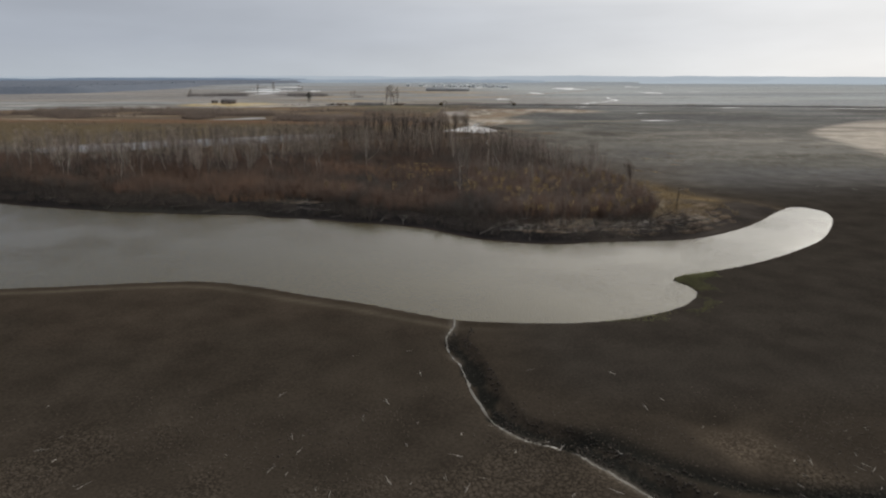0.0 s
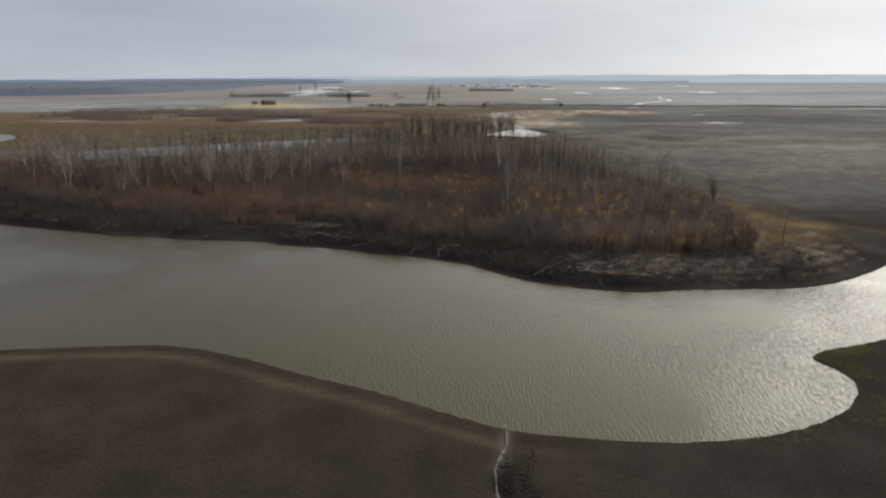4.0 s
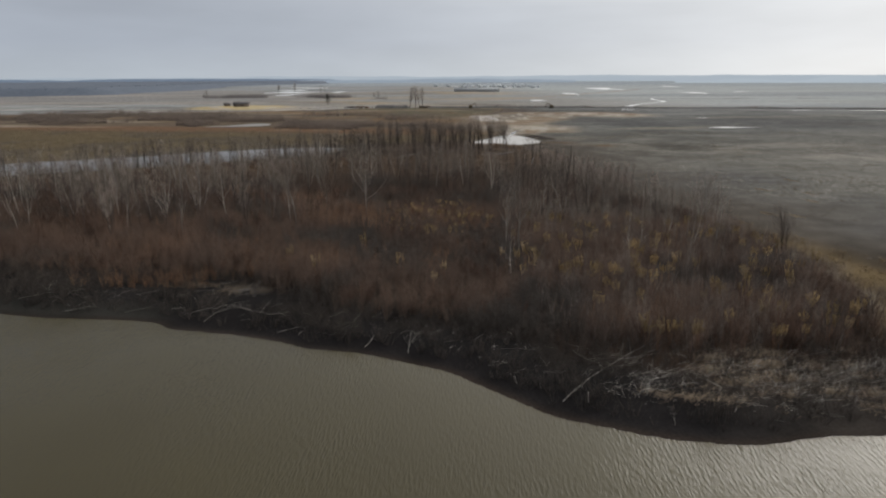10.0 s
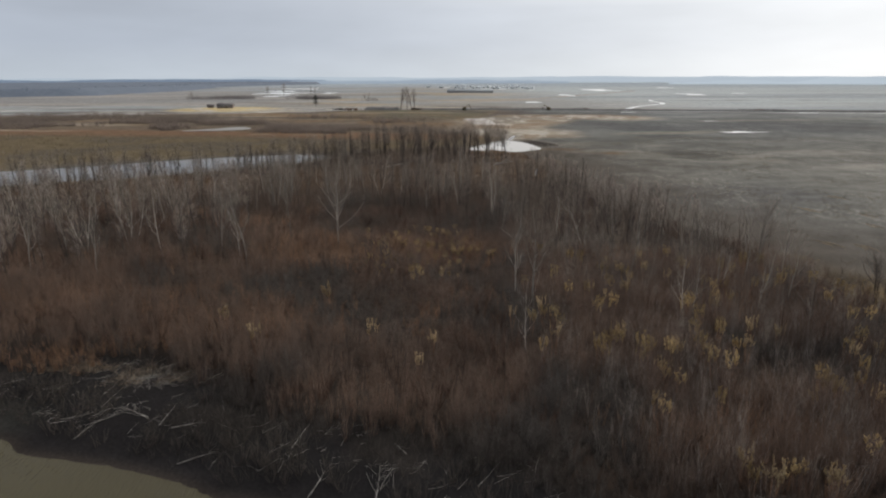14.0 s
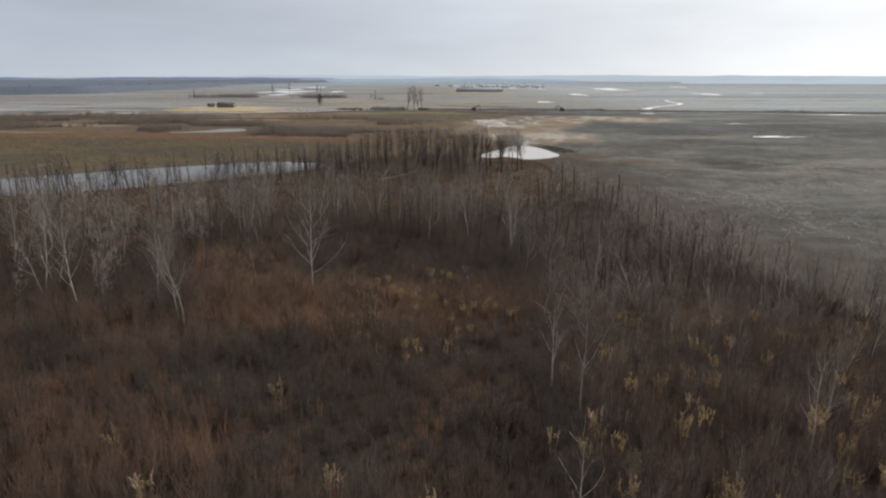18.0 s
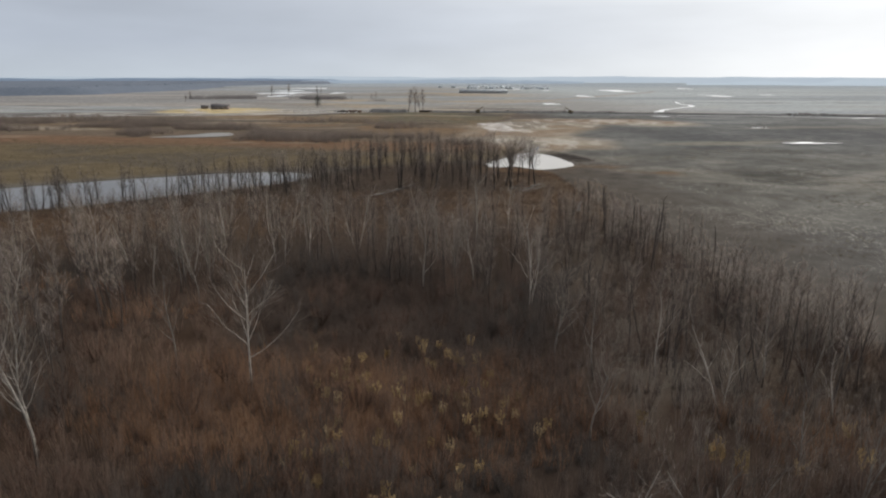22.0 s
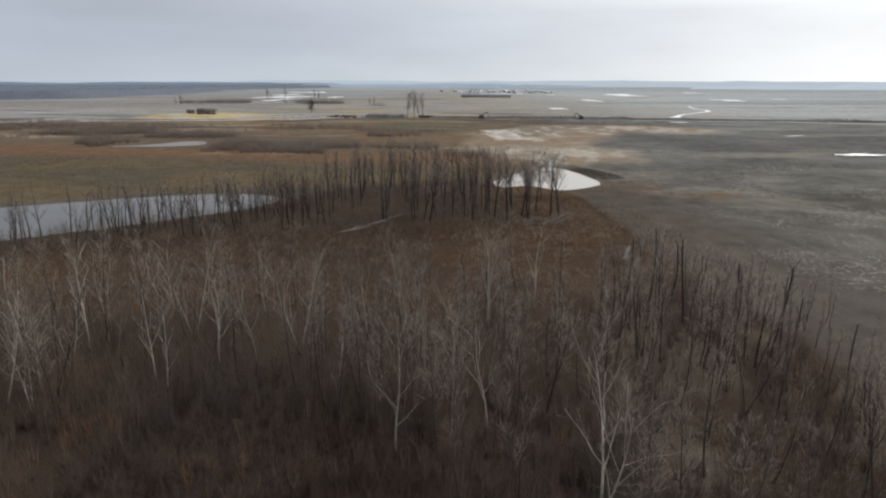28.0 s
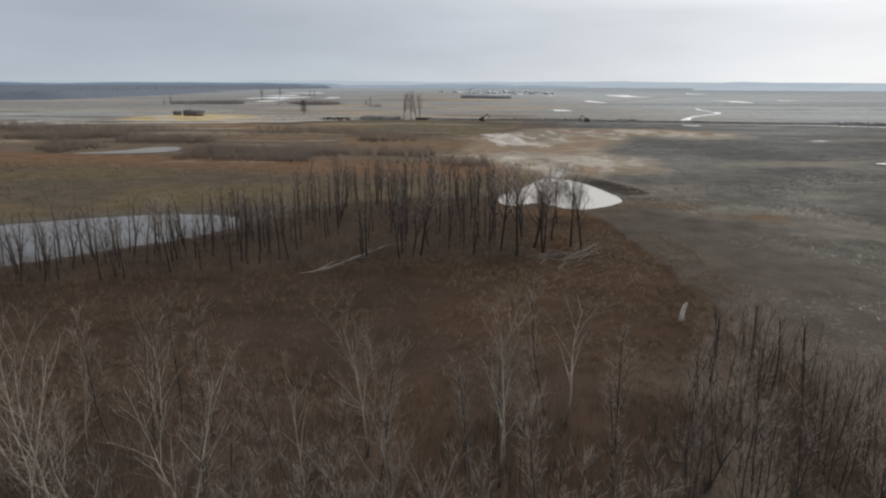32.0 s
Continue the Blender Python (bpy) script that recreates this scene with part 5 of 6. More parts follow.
x, y = scatter(rng, 3600, -70, 50, 142, 240, keep)
stuff("reed_bed", brush(rng, x, y, 9, 2.0, 0.28, 0.028, 1, 0.35), REED, "orange-brown dry reeds standing among the willows", "reeds")
keep = lambda x, y: (dw_at(x, y) < 0) * np.maximum(step(14, 20, x) * step(5.0 - 2.5 * step(22, 32, x), 7.0 - 2.5 * step(22, 32, x), dr_at(x, y)) * step(18, 13, dr_at(x, y)) * step(-0.4, 0.6, np.sin(dr_at(x, y) * 2.1 + 2 * fbm(x, y, 9, 2))) * step(0.46, 0.56, fbm(x, y, 2.2, 3)) * step(0.32, 0.5, fbm(x, y, 9, 2)), 0.4 * step(3.2, 0.6, np.hypot((x + 35.5) / 1.8, y - 155.4)) * step(0.4, 0.55, fbm(x, y, 1.6, 2)) + 0.35 * step(1.5, 0.6, np.hypot((x + 45) / 4.2, y - 157.4)))
x, y = scatter(rng, 1800, -60, 66, 122, 165, keep)
n = len(x) * 9
bx, by = np.repeat(x, 9) + rng.normal(0, 0.5, n), np.repeat(y, 9) + rng.normal(0, 0.35, n)
foot = np.stack([bx, by, ground_at(bx, by) + 0.03], -1)
a = rng.normal(0.1, 1.2, n)
tip = foot + np.stack([np.cos(a), np.sin(a), 0.1 + 0.9 * rng.rand(n)], -1) * (0.25 + 0.5 * rng.rand(n))[:, None]
stuff("straw_litter", strands(foot, tip, np.full(n, 0.03)), STRAW, "pale washed-up straw and reed litter along the bank", "litter")
keep = lambda x, y: (dw_at(x, y) < 0) * (step(10, 16, x) * step(4, 6, dr_at(x, y)) * step(15, 11, dr_at(x, y)) * step(0.36, 0.55, fbm(x + 5, y, 5, 2)) + 0.06 * step(2.5, 4, dr_at(x, y)) * step(12, 8, dr_at(x, y)) * step(-95, -70, x) + 0.8 * step(3.5, 1.0, np.hypot((x + 36) / 1.9, y - 155)))
x, y = scatter(rng, 1150, -95, 62, 120, 165, keep)
n = len(x)
a = rng.normal(0.5, 0.75, n)
foot = np.stack([x, y, ground_at(x, y) + 0.05 + 0.25 * rng.rand(n)], -1)
tip = foot + np.stack([np.cos(a), np.sin(a), rng.normal(0.12, 0.16, n)], -1) * (0.8 + 3.0 * rng.rand(n) ** 2)[:, None]
stuff("driftwood_tangle", strands(foot, tip, 0.016 + 0.024 * rng.rand(n) ** 2), BLEACHED_WOOD, "tangled thin bleached sticks washed up along the bank", "driftwood")
keep = lambda x, y: margin(x, y) * (dw_at(x, y) < 4) * (dr_at(x, y) > 5) * step(0.38, 0.6, fbm(x, y, 6, 3))
x, y = scatter(rng, 700, 44, 70, 136, 216, keep)
stuff("golden_grass", brush(rng, x, y, 8, 0.75, 0.6, 0.026, 0), GOLD, "golden dry grass along the edge of the wood", "grass")
keep = lambda x, y: (dw_at(x, y) < 0) * step(1.0, 3.0, dr_at(x, y)) * step(20, 13, dr_at(x, y)) * step(0.28, 0.5, fbm(x + 40, y, 7, 3)) * np.where((x > 14) & (dr_at(x, y) < 14), 0.6, 1.0)
x, y = scatter(rng, 3300, -150, 56, 118, 200, keep)
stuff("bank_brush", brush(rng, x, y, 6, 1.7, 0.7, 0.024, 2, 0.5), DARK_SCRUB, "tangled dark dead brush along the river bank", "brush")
keep = lambda x, y: dry(x, y) * (dw_at(x, y) > 3) * step(185, 230, y) * step(36, 46, x + 0.12 * (y - 250) * (y > 250)) * step(0.4, 0.65, fbm(x * 0.5, y, 16, 3))
x, y = scatter(rng, 5200, 20, 190, 185, 440, keep)
stuff("marsh_tussocks", brush(rng, x, y, 5, 0.42, 0.8, 0.05, 0), GRASS, "low grey-brown tussocks on the open marsh", "grass")
keep = lambda x, y: dry(x, y) * step(14, 38, dw_at(x, y)) * step(222, 255, y) * step(430, 360, y) * step(0.42, 0.66, fbm(x * 0.9, y * 0.45 + 0.2 * x, 9, 4)) * (0.15 + 0.85 * step(0.38, 0.58, fbm(x + 80, y, 45, 2)))
x, y = scatter(rng, 5200, 30, 190, 222, 440, keep)
n = len(x)
a = 1.81 + rng.normal(0, 0.55, n)
foot = np.stack([x, y, ground_at(x, y) + 0.05], -1)
tip = foot + np.stack([np.cos(a), np.sin(a), 0.05 + 0.25 * rng.rand(n)], -1) * (0.35 + 1.1 * rng.rand(n) ** 2)[:, None]
stuff("bleached_sedge", strands(foot, tip, 0.03 + 0.055 * rng.rand(n) ** 2), BLEACHED, "bleached flattened sedge lying in streaks on the marsh", "grass")
keep = lambda x, y: (dr_at(x, y) > 0.3) * step(4.2, 1.6, dr_at(x, y)) * step(0.34, 0.5, fbm(x, y, 4, 2)) * (0.35 + 0.65 * step(34, 38, x))
x, y = scatter(rng, 1300, 22, 46, 78, 101, keep)
stuff("shore_grass", brush(rng, x, y, 6, 0.28, 0.7, 0.03, 0), GREEN, "fresh green grass fringe at the muddy shore", "grass")
def clods(rng, x, y, size, sink=0.3):
    """Small uneven lumps lying half sunk in the ground."""
    n = len(x)
    r = size * (0.35 + 1.0 * rng.rand(n) ** 2)
    k = np.array([-1.0, -0.35, 0.45, 1.0])
    a = rng.rand(n) * 6.28
    mid = np.stack([x, y, ground_at(x, y) + r * (0.35 - sink)], -1)
    run = np.stack([np.cos(a), np.sin(a), rng.normal(0, 0.15, n)], -1)
    pts = mid[:, None] + run[:, None] * k[None, :, None] * (r * (0.8 + 0.8 * rng.rand(n)))[:, None, None]
    rad = np.array([0.12, 0.85, 0.75, 0.1])[None] * r[:, None] * (0.7 + 0.6 * rng.rand(n, 4))
    return tubes(pts, rad, 5)


x, y = scatter(rng, 5200, -42, 46, 34, 66, lambda x, y: (dr_at(x, y) > 6) * step(62, 46, y) * step(0.38, 0.58, fbm(x, y, 7, 3)))
stuff("mud_clods", clods(rng, x, y, 0.085), MUD_CLOD, "small dry clods scattered over the bare mud", "clods")
x, y = scatter(rng, 1100, 0, 40, 30, 77, lambda x, y: step(0.8, 0.3, np.abs(line_distance(x - 1.6, y - 0.8, GULLY) - 0.9)) * step(77, 70, y) * step(0.36, 0.56, fbm(x, y, 3, 3)) + 0.4 * step(0.9, 0.3, line_distance(x, y, SIDE_GULLY)))
stuff("gully_clods", clods(rng, x, y, 0.12, 0.2), DARK_CLOD, "dark broken clods along the cut edge of the gully", "clods")
x, y = scatter(rng, 420, 0, 22, 40, 74, lambda x, y: step(2.2, 0.8, line_distance(x - 1.2, y - 0.6, GULLY)))
stuff("gully_weeds", brush(rng, x, y, 4, 0.22, 0.9, 0.03, 0), DARK_SCRUB, "low dark weeds along the gully edge", "weeds")
keep = lambda x, y: dry(x, y) * (x < 0) * (y > 440) * step(0.49, 0.57, fbm(x * 0.6 + 30, y * 1.3, 36, 3)) * step(1.0, 1.25, np.hypot((x + 156) / 26, (y - 478) / 40)) * (step(24, 12, np.abs(y + 0.16 * x - 462)) + step(26, 14, np.abs(y + 0.12 * x - 528)) + 0.25 * step(30, 15, np.abs(y + 0.1 * x - 590)))
x, y = scatter(rng, 4400, -380, 5, 440, 660, keep)
stuff("meadow_scrub", brush(rng, x, y, 9, 3.9, 0.5, 0.05, 1, 0.5), SCRUB, "bands of dark brown leafless scrub across the meadow", "scrub")
keep = lambda x, y: dry(x, y) * step(0, 8, y - np.interp(x, [-420, -186, -150, -95, -50, 0, 20], [285, 300, 325, 360, 370, 396, 430])) * (x < 12) * step(445, 425, y + 0.1 * x)
x, y = scatter(rng, 4200, -330, 12, 290, 470, keep)
stuff("meadow_reeds", brush(rng, x, y, 5, 1.1, 0.45, 0.05, 0), island_material("olive_meadow_reeds", (0.11, 0.09, 0.055), (0.175, 0.14, 0.08)), "dull olive reeds and sedge behind the slough", "reeds")


# ---------- reed tufts and shrubs that stand out one by one ----------
def tuft(seed, mat_stem, mat_head):
    rng = np.random.RandomState(seed)
    n = 16
    a, o = rng.rand(n) * 6.28, 0.16 * np.sqrt(rng.rand(n))
    foot = np.stack([0.14 * np.cos(a), 0.14 * np.sin(a), np.full(n, -0.1)], -1)
    tip = foot + np.stack([o * np.cos(a), o * np.sin(a), np.ones(n)], -1) * (2.5 + 0.9 * rng.rand(n))[:, None]
    stems = strands(foot, tip, np.full(n, 0.024))
    k = np.linspace(0, 1, 4)
    way = unit(tip - foot)
    per = 5                                             # a few ragged plumes up each stem
    low = np.repeat(tip, per, 0) - np.repeat(way, per, 0) * rng.uniform(-0.05, 0.75, n * per)[:, None]
    aa = rng.rand(n * per) * 6.28
    out = np.repeat(way, per, 0) + 0.55 * np.stack([np.cos(aa), np.sin(aa), 0.1 * aa], -1)
    pts = low[:, None] + unit(out)[:, None] * k[None, :, None] * (0.22 + 0.2 * rng.rand(n * per))[:, None, None]
    heads = tubes(pts, np.tile(np.array([0.008, 0.035, 0.042, 0.005]), (n * per, 1)) * (0.6 + 0.8 * rng.rand(n * per, 1)), 3)
    root = tagged(new("reed_tuft"), "tall dry reed tuft with ragged yellow plumes", "reeds", "yellow reed tufts")
    part("culm", mesh("culm", *stems, mat_stem), root)
    tagged(part("plume", mesh("plume", *heads, mat_head, True), root, "ragged yellow plumes"), kind="stuff")
    return root


tufts = Grove([tuft(51, REED, PLUME), tuft(52, REED, PLUME), tuft(53, REED, PLUME_PALE)])
rng = np.random.RandomState(8)
keep = lambda x, y: (dw_at(x, y) < -5) * (dr_at(x, y) > 16) * step(204, 190, y) * (0.35 + 0.65 * step(0.36, 0.6, fbm(x, y, 7, 2))) * (1 - margin(x, y))
for x, y in zip(*scatter(rng, 135, 6, 56, 136, 205, keep)):
    tufts.put(x, y, rng.uniform(0.85, 1.2), rng.randint(3), rng.uniform(0, 360))
for x, y in zip(*scatter(rng, 95, -32, 10, 176, 226, lambda x, y: step(1, 0.55, np.hypot((x + 11) / 15, (y - 201) / 21)))):
    tufts.put(x, y, rng.uniform(0.55, 0.8), rng.randint(3), rng.uniform(0, 360))
for x, y in zip(*scatter(rng, 7, -40, 4, 145, 175, keep)):
    tufts.put(x, y, rng.uniform(0.9, 1.3), 2, rng.uniform(0, 360))


def shrub(seed):
    rng = np.random.RandomState(seed)
    n = 16
    a, o = rng.rand(n) * 6.28, 0.5 * np.sqrt(rng.rand(n))
    k = np.linspace(0, 1, 5)[None, :, None]
    way = np.stack([o * np.cos(a), o * np.sin(a), np.ones(n)], -1)[:, None]
    size = (2.2 + 1.6 * rng.rand(n))[:, None, None]
    pts = way * k * size * np.array([1.0, 1.0, 1.0]) + np.stack([np.cos(a), np.sin(a), 0 * a], -1)[:, None] * (0.15 + 0.35 * np.sin(k * 2.2)) + np.array([0, 0, -0.15])
    rad = np.tile(np.linspace(0.035, 0.008, 5), (n, 1))
    tw, tr = shoots(rng, pts, rad, 9, 0.25, 1.0, 1.1, 0.5, 0.15, 3, 0.7)
    root = tagged(new("willow_shrub"), "leafless many-stemmed willow shrub with thin brown shoots", "shrub", "willow shrubs of the point")
    part("stem", mesh("stem", *tubes(pts, rad, 3), SHRUB_BARK, True), root)
    part("crown", mesh("crown", *twigs_of(tw), SHRUB_BARK, True), root)
    return root


shrubs = Grove([shrub(61 + k) for k in range(4)])
keep = lambda x, y: (dw_at(x, y) < -3) * (dr_at(x, y) > 10 + 6 * step(0, 18, x) + 6 * step(-20, -36, x)) * step(245, 225, y) * step(0.3, 0.5, fbm(x, y, 14, 3)) * (1 - margin(x, y))
for x, y in zip(*scatter(rng, 280, -110, 60, 130, 245, keep)):
    shrubs.put(x, y, rng.uniform(0.75, 1.25), rng.randint(4), rng.uniform(0, 360))


# ---------- dead wood ----------
def dead_log(seed, length, r, arms):
    rng = np.random.RandomState(seed)
    k = 9
    s = np.linspace(0, 1, k)
    p = np.stack([length * (s - 0.5), 0.05 * length * np.sin(3 * s + seed), r * 0.9 + 0.04 * length * s * rng.rand()], -1)[None]
    rad = (r * (1 - 0.75 * s) * (1 + 0.12 * rng.normal(0, 1, k)))[None]
    rad[0, 0] *= 0.55
    rad[0, -1] = 0.01
    sets = [tubes(p, rad, 7)]
    if arms:
        ap, ar = shoots(rng, p, np.maximum(rad, r * 0.3), arms, 0.35, 0.98, length * 0.38, 0.8, 0.05, 4, 0.55)
        ap[:, :, 2] = np.maximum(ap[:, :, 2], 0.02)
        sets.append(tubes(ap, np.maximum(ar, 0.012), 4))
        v, f = join(sets)
        at = 7 * k + 16 * np.arange(len(ap))            # each arm's foot is knit into the trunk
        ring = np.argmin(np.linalg.norm(p[0][None] - ap[:, :1], axis=2), axis=1)
        side = np.argmin(np.linalg.norm(v[(7 * ring)[:, None] + np.arange(7)] - ap[:, :1], axis=2), axis=1)
        web = [np.stack([at + q, at + (q + 1) % 4, 7 * ring + (side + 1) % 7, 7 * ring + side], -1) for q in (0, 2)]
        return mesh("driftwood", v, np.vstack([f] + web), DEADWOOD, True)
    return mesh("driftwood", *join(sets), DEADWOOD, True)


LOGS = [dead_log(70 + k, ln, r, arms) for k, (ln, r, arms) in enumerate([(4.5, 0.042, 6), (6.5, 0.055, 8), (3.0, 0.04, 4), (5.0, 0.04, 10), (8.5, 0.10, 8)])]
FALLEN = dead_log(90, 8.5, 0.15, 4)
STICKS = [dead_log(80 + k, ln, r, arms) for k, (ln, r, arms) in enumerate([(0.9, 0.04, 0), (1.3, 0.042, 2), (0.6, 0.05, 1), (1.8, 0.045, 3)])]


def lay(data, name, x, y, turn, scale, tilt, label, group, lift=0.0):
    ob = tagged(new(name, data), label, "driftwood", group)
    ob.matrix_basis = pose(x, y, float(ground_at(x, y)) + lift - 0.03, 0, tilt, turn) @ Matrix.Scale(scale, 4)
    return ob


rng = np.random.RandomState(9)
for x, y, turn, kind, scale in [(-58, 149, 20, 1, 0.9), (-48, 149, 30, 0, 1.0), (-24, 143, 40, 1, 0.9), (-14, 140, 75, 3, 1.0), (38, 131, 15, 4, 0.9), (34, 128, -35, 1, 1.1), (52, 137, 20, 4, 0.8), (-66, 153, 25, 0, 1.1), (24, 131, -60, 0, 0.9), (-33, 148, 150, 3, 1.0)]:
    lay(LOGS[kind], "driftwood_log", x, y, turn, scale, rng.uniform(-6, 2), "long bleached fallen log with stub branches on the bank", "fallen logs on the bank")
lay(dead_log(95, 17.0, 0.075, 5), "driftwood_log", 13.6, 131.0, 49, 1.0, -3.5, "very long thin bleached trunk fallen across the bank", "fallen logs on the bank")
for k in range(18):
    lay(LOGS[(0, 2, 3)[k % 3]], "driftwood_log", rng.normal(-36, 2.6) - 5 * (k % 4 == 0), rng.normal(155.2, 1.0) + 1.6 * (k % 4 == 0), rng.normal(25, 50), rng.uniform(0.45, 0.9), rng.uniform(-18, 0), "pale dead branch heaped with straw on the bank", "fallen logs on the bank")
keep = lambda x, y: (dw_at(x, y) < 0) * step(2, 4, dr_at(x, y)) * step(14, 7, dr_at(x, y)) * np.where(x > -5, 1.0, 0.5)
for x, y in zip(*scatter(rng, 135, -110, 62, 118, 175, keep)):
    lay(LOGS[rng.randint(4)], "driftwood_log", x, y, rng.normal(30, 60), rng.uniform(0.4, 0.8), rng.uniform(-22, 3), "bleached dead log with stub branches on the bank", "fallen logs on the bank")
keep = lambda x, y: (dw_at(x, y) < 0) * step(4, 7, dr_at(x, y)) * step(20, 14, dr_at(x, y)) * (1 - 0.7 * margin(x, y))
for x, y in zip(*scatter(rng, 120, 10, 60, 122, 165, keep)):
    lay(LOGS[(3, 0, 1)[rng.randint(3)]], "driftwood_log", x, y, rng.normal(10, 70), rng.uniform(0.45, 0.9), rng.uniform(-30, 3), "bleached dead log with stub branches on the bank", "fallen logs on the bank")
for x, y, turn, kind, scale in [(-16.5, 57.2, 70, 3, 0.7), (-5.6, 55.8, 110, 1, 1.0), (-7.6, 52.6, 100, 3, 0.8), (11, 49.3, 60, 3, 1.3), (9.6, 49.6, 10, 2, 1.0), (15.5, 47.5, 120, 2, 1.2), (-4, 68, 20, 0, 0.9), (-2.5, 62, 95, 1, 0.7)]:
    lay(STICKS[kind], "driftwood_stick", x, y, turn, scale, 0, "short bleached stick lying on the bare mud", "sticks on the mud")
for x, y in zip(*scatter(rng, 150, -45, 50, 34, 72, lambda x, y: (0.05 * step(72, 55, y) + 0.9 * step(54, 46, y + 0.1 * np.abs(x)) * step(0.38, 0.55, fbm(x, y, 9, 3))) * (dr_at(x, y) > 5))):
    lay(STICKS[rng.randint(4)], "driftwood_stick", x, y, rng.normal(75, 45), rng.uniform(0.35, 0.8), 0, "short bleached stick lying on the bare mud", "sticks on the mud")
for x, y in zip(*scatter(rng, 40, 25, 130, 170, 330, lambda x, y: (dw_at(x, y) > 2) * 1.0)):
    lay(LOGS[rng.randint(3)], "driftwood_log", x, y, rng.uniform(0, 180), rng.uniform(0.4, 0.8), 0, "weathered branch stranded on the marsh", "branches on the marsh")
for x, y, turn, scale in [(-25.9, 323.8, 66, 2.1), (-28.6, 319.5, 58, 1.1), (-30.6, 318, 74, 0.9), (-31.5, 315.5, 40, 0.7)]:
    lay(FALLEN, "fallen_tree", x, y, turn, scale, -2, "large bleached fallen tree lying in the grass", "fallen trees by the slough")
for k in range(40):
    lay(LOGS[k % 5], "log_pile_log", 8.8 + rng.normal(0, 3.0), 325.5 + rng.normal(0, 2.6), rng.uniform(-70, 70), rng.uniform(0.5, 1.1), rng.uniform(-26, 4), "grey dead log heaped below the pond trees", "log heap by the pond trees", rng.uniform(0.1, 0.6))
def windrow(x, y, turn):
    """Nested arcs of pale cut reed lying on the marsh."""
    root = tagged(new("reed_windrow"), "nested arcs of pale flattened reed on the marsh", "reeds", "reed arcs on the marsh")
    for k in range(3):
        a = np.linspace(-1.1, 1.1, 9)
        r = 1.1 + 0.75 * k
        pts = np.stack([r * np.cos(a), 1.5 * r * np.sin(a), 0.06 + 0 * a], -1)[None]
        rad = 0.035 * np.clip(np.cos(a * 1.25), 0.15, 1)[None]
        part("reed_arc", mesh("reed_arc", *tubes(pts, rad, 5), PLUME_PALE, True), root)
    root.matrix_basis = pose(x, y, float(ground_at(x, y)), 0, 0, turn)


for x, y, turn in [(79.0, 245, 15), (89.0, 238.7, 5), (66.2, 213, 20), (71.4, 210.6, 10), (95, 262, 12), (84, 228, 8)]:
    windrow(x, y, turn)
snag = tubes(np.array([[(0, 0, -0.2), (0.05, 0, 0.7), (0.12, 0.05, 1.4), (0.35, 0.05, 2.1), (0.6, 0.1, 2.5)]]), np.array([[0.34, 0.28, 0.25, 0.22, 0.06]]), 8)
ob = tagged(new("birch_snag", mesh("birch_snag", *snag, SNAG_BARK, True)), "short curved white birch snag broken off at the top", "snag")
ob.matrix_basis = pose(20.7, 297.3, float(ground_at(20.7, 297.3)))


def dead_trunk(seed):
    rng = np.random.RandomState(seed)
    z = np.linspace(0, 1, 7)
    h = 8.5
    p = np.stack([0.5 * np.sin(2 * z + seed), 0.4 * np.sin(3 * z), h * z - 0.3], -1)[None]
    rad = (0.135 * (1 - 0.5 * z))[None]
    rad[0, -1] = 0.05
    root = tagged(new("dead_trunk"), "thick dark dead trunk with a broken crown", "dead tree", "dead trunks at the wood edge")
    part("trunk", mesh("trunk", *tubes(p, rad, 8), DARK_BARK, True), root)
    lp, lr = shoots(rng, p, rad, 7, 0.6, 1.0, 1.6, 0.6, 0.1, 4, 0.4)
    part("crown", mesh("crown", *tubes(lp, np.maximum(lr, 0.02), 5), DARK_BARK, True), root)
    return root


trunks = Grove([dead_trunk(91), dead_trunk(92), dead_trunk(93)])
for x, y, h in [(15.1, 273.7, 9.8), (18, 272, 11.5), (20.8, 268.7, 11), (24, 262, 10), (26.5, 266, 8), (28, 258, 11), (22, 276, 8.5), (30, 262, 9), (12, 268, 9), (25, 250, 10.5), (31, 250, 8), (19, 283, 7.5), (33, 246, 9), (56, 144.5, 6.0)]:
    trunks.put(x, y, h / 8.5, trunks.count % 3, rng.uniform(0, 360))


# ---------- the far plain ----------
def ridge(name, line, width, height, mat, label, seed):
    line = smooth_line(line, False, 14)
    t = unit(np.gradient(line, axis=0))
    nrm = np.stack([-t[:, 1], t[:, 0]], -1)
    rows = []
    prof = [(-1.0, -0.2), (-0.6, 0.45), (-0.25, 0.95), (0.1, 1.0), (0.5, 0.6), (1.0, -0.2)]
    d = np.arange(len(line)) * 1.0
    ends = np.minimum(1, np.minimum(d, d[::-1]) / 3 + 0.15)
    for u, h in prof:
        rough = 0.75 + 0.5 * fbm(d * 0.45 + seed, np.full(len(d), u * 3.0 + seed), 1.0, 3)
        q = line + nrm * (u * width / 2) * (0.85 + 0.3 * vnoise(d * 0.7 + seed, np.full(len(d), 9.0 + u)))[:, None]
        rows.append(np.hstack([q, (ground_at(line[:, 0], line[:, 1]) + np.where(h > 0, h * height * rough * ends, h))[:, None]]))
    v = np.stack(rows, 1)
    i = np.arange(len(line) * len(prof)).reshape(len(line), len(prof))
    f = np.stack([i[:-1, :-1], i[:-1, 1:], i[1:, 1:], i[1:, :-1]], -1).reshape(-1, 4)[:, ::-1]
    return tagged(new(name, mesh(name, v.reshape(-1, 3), f, mat, True)), label, "embankment", kind="structure")


ridge("embankment_west", [(-104, 741), (-85, 742), (-68, 744)], 11, 3.0, SPOIL, "short dark bank of dug earth", 3)
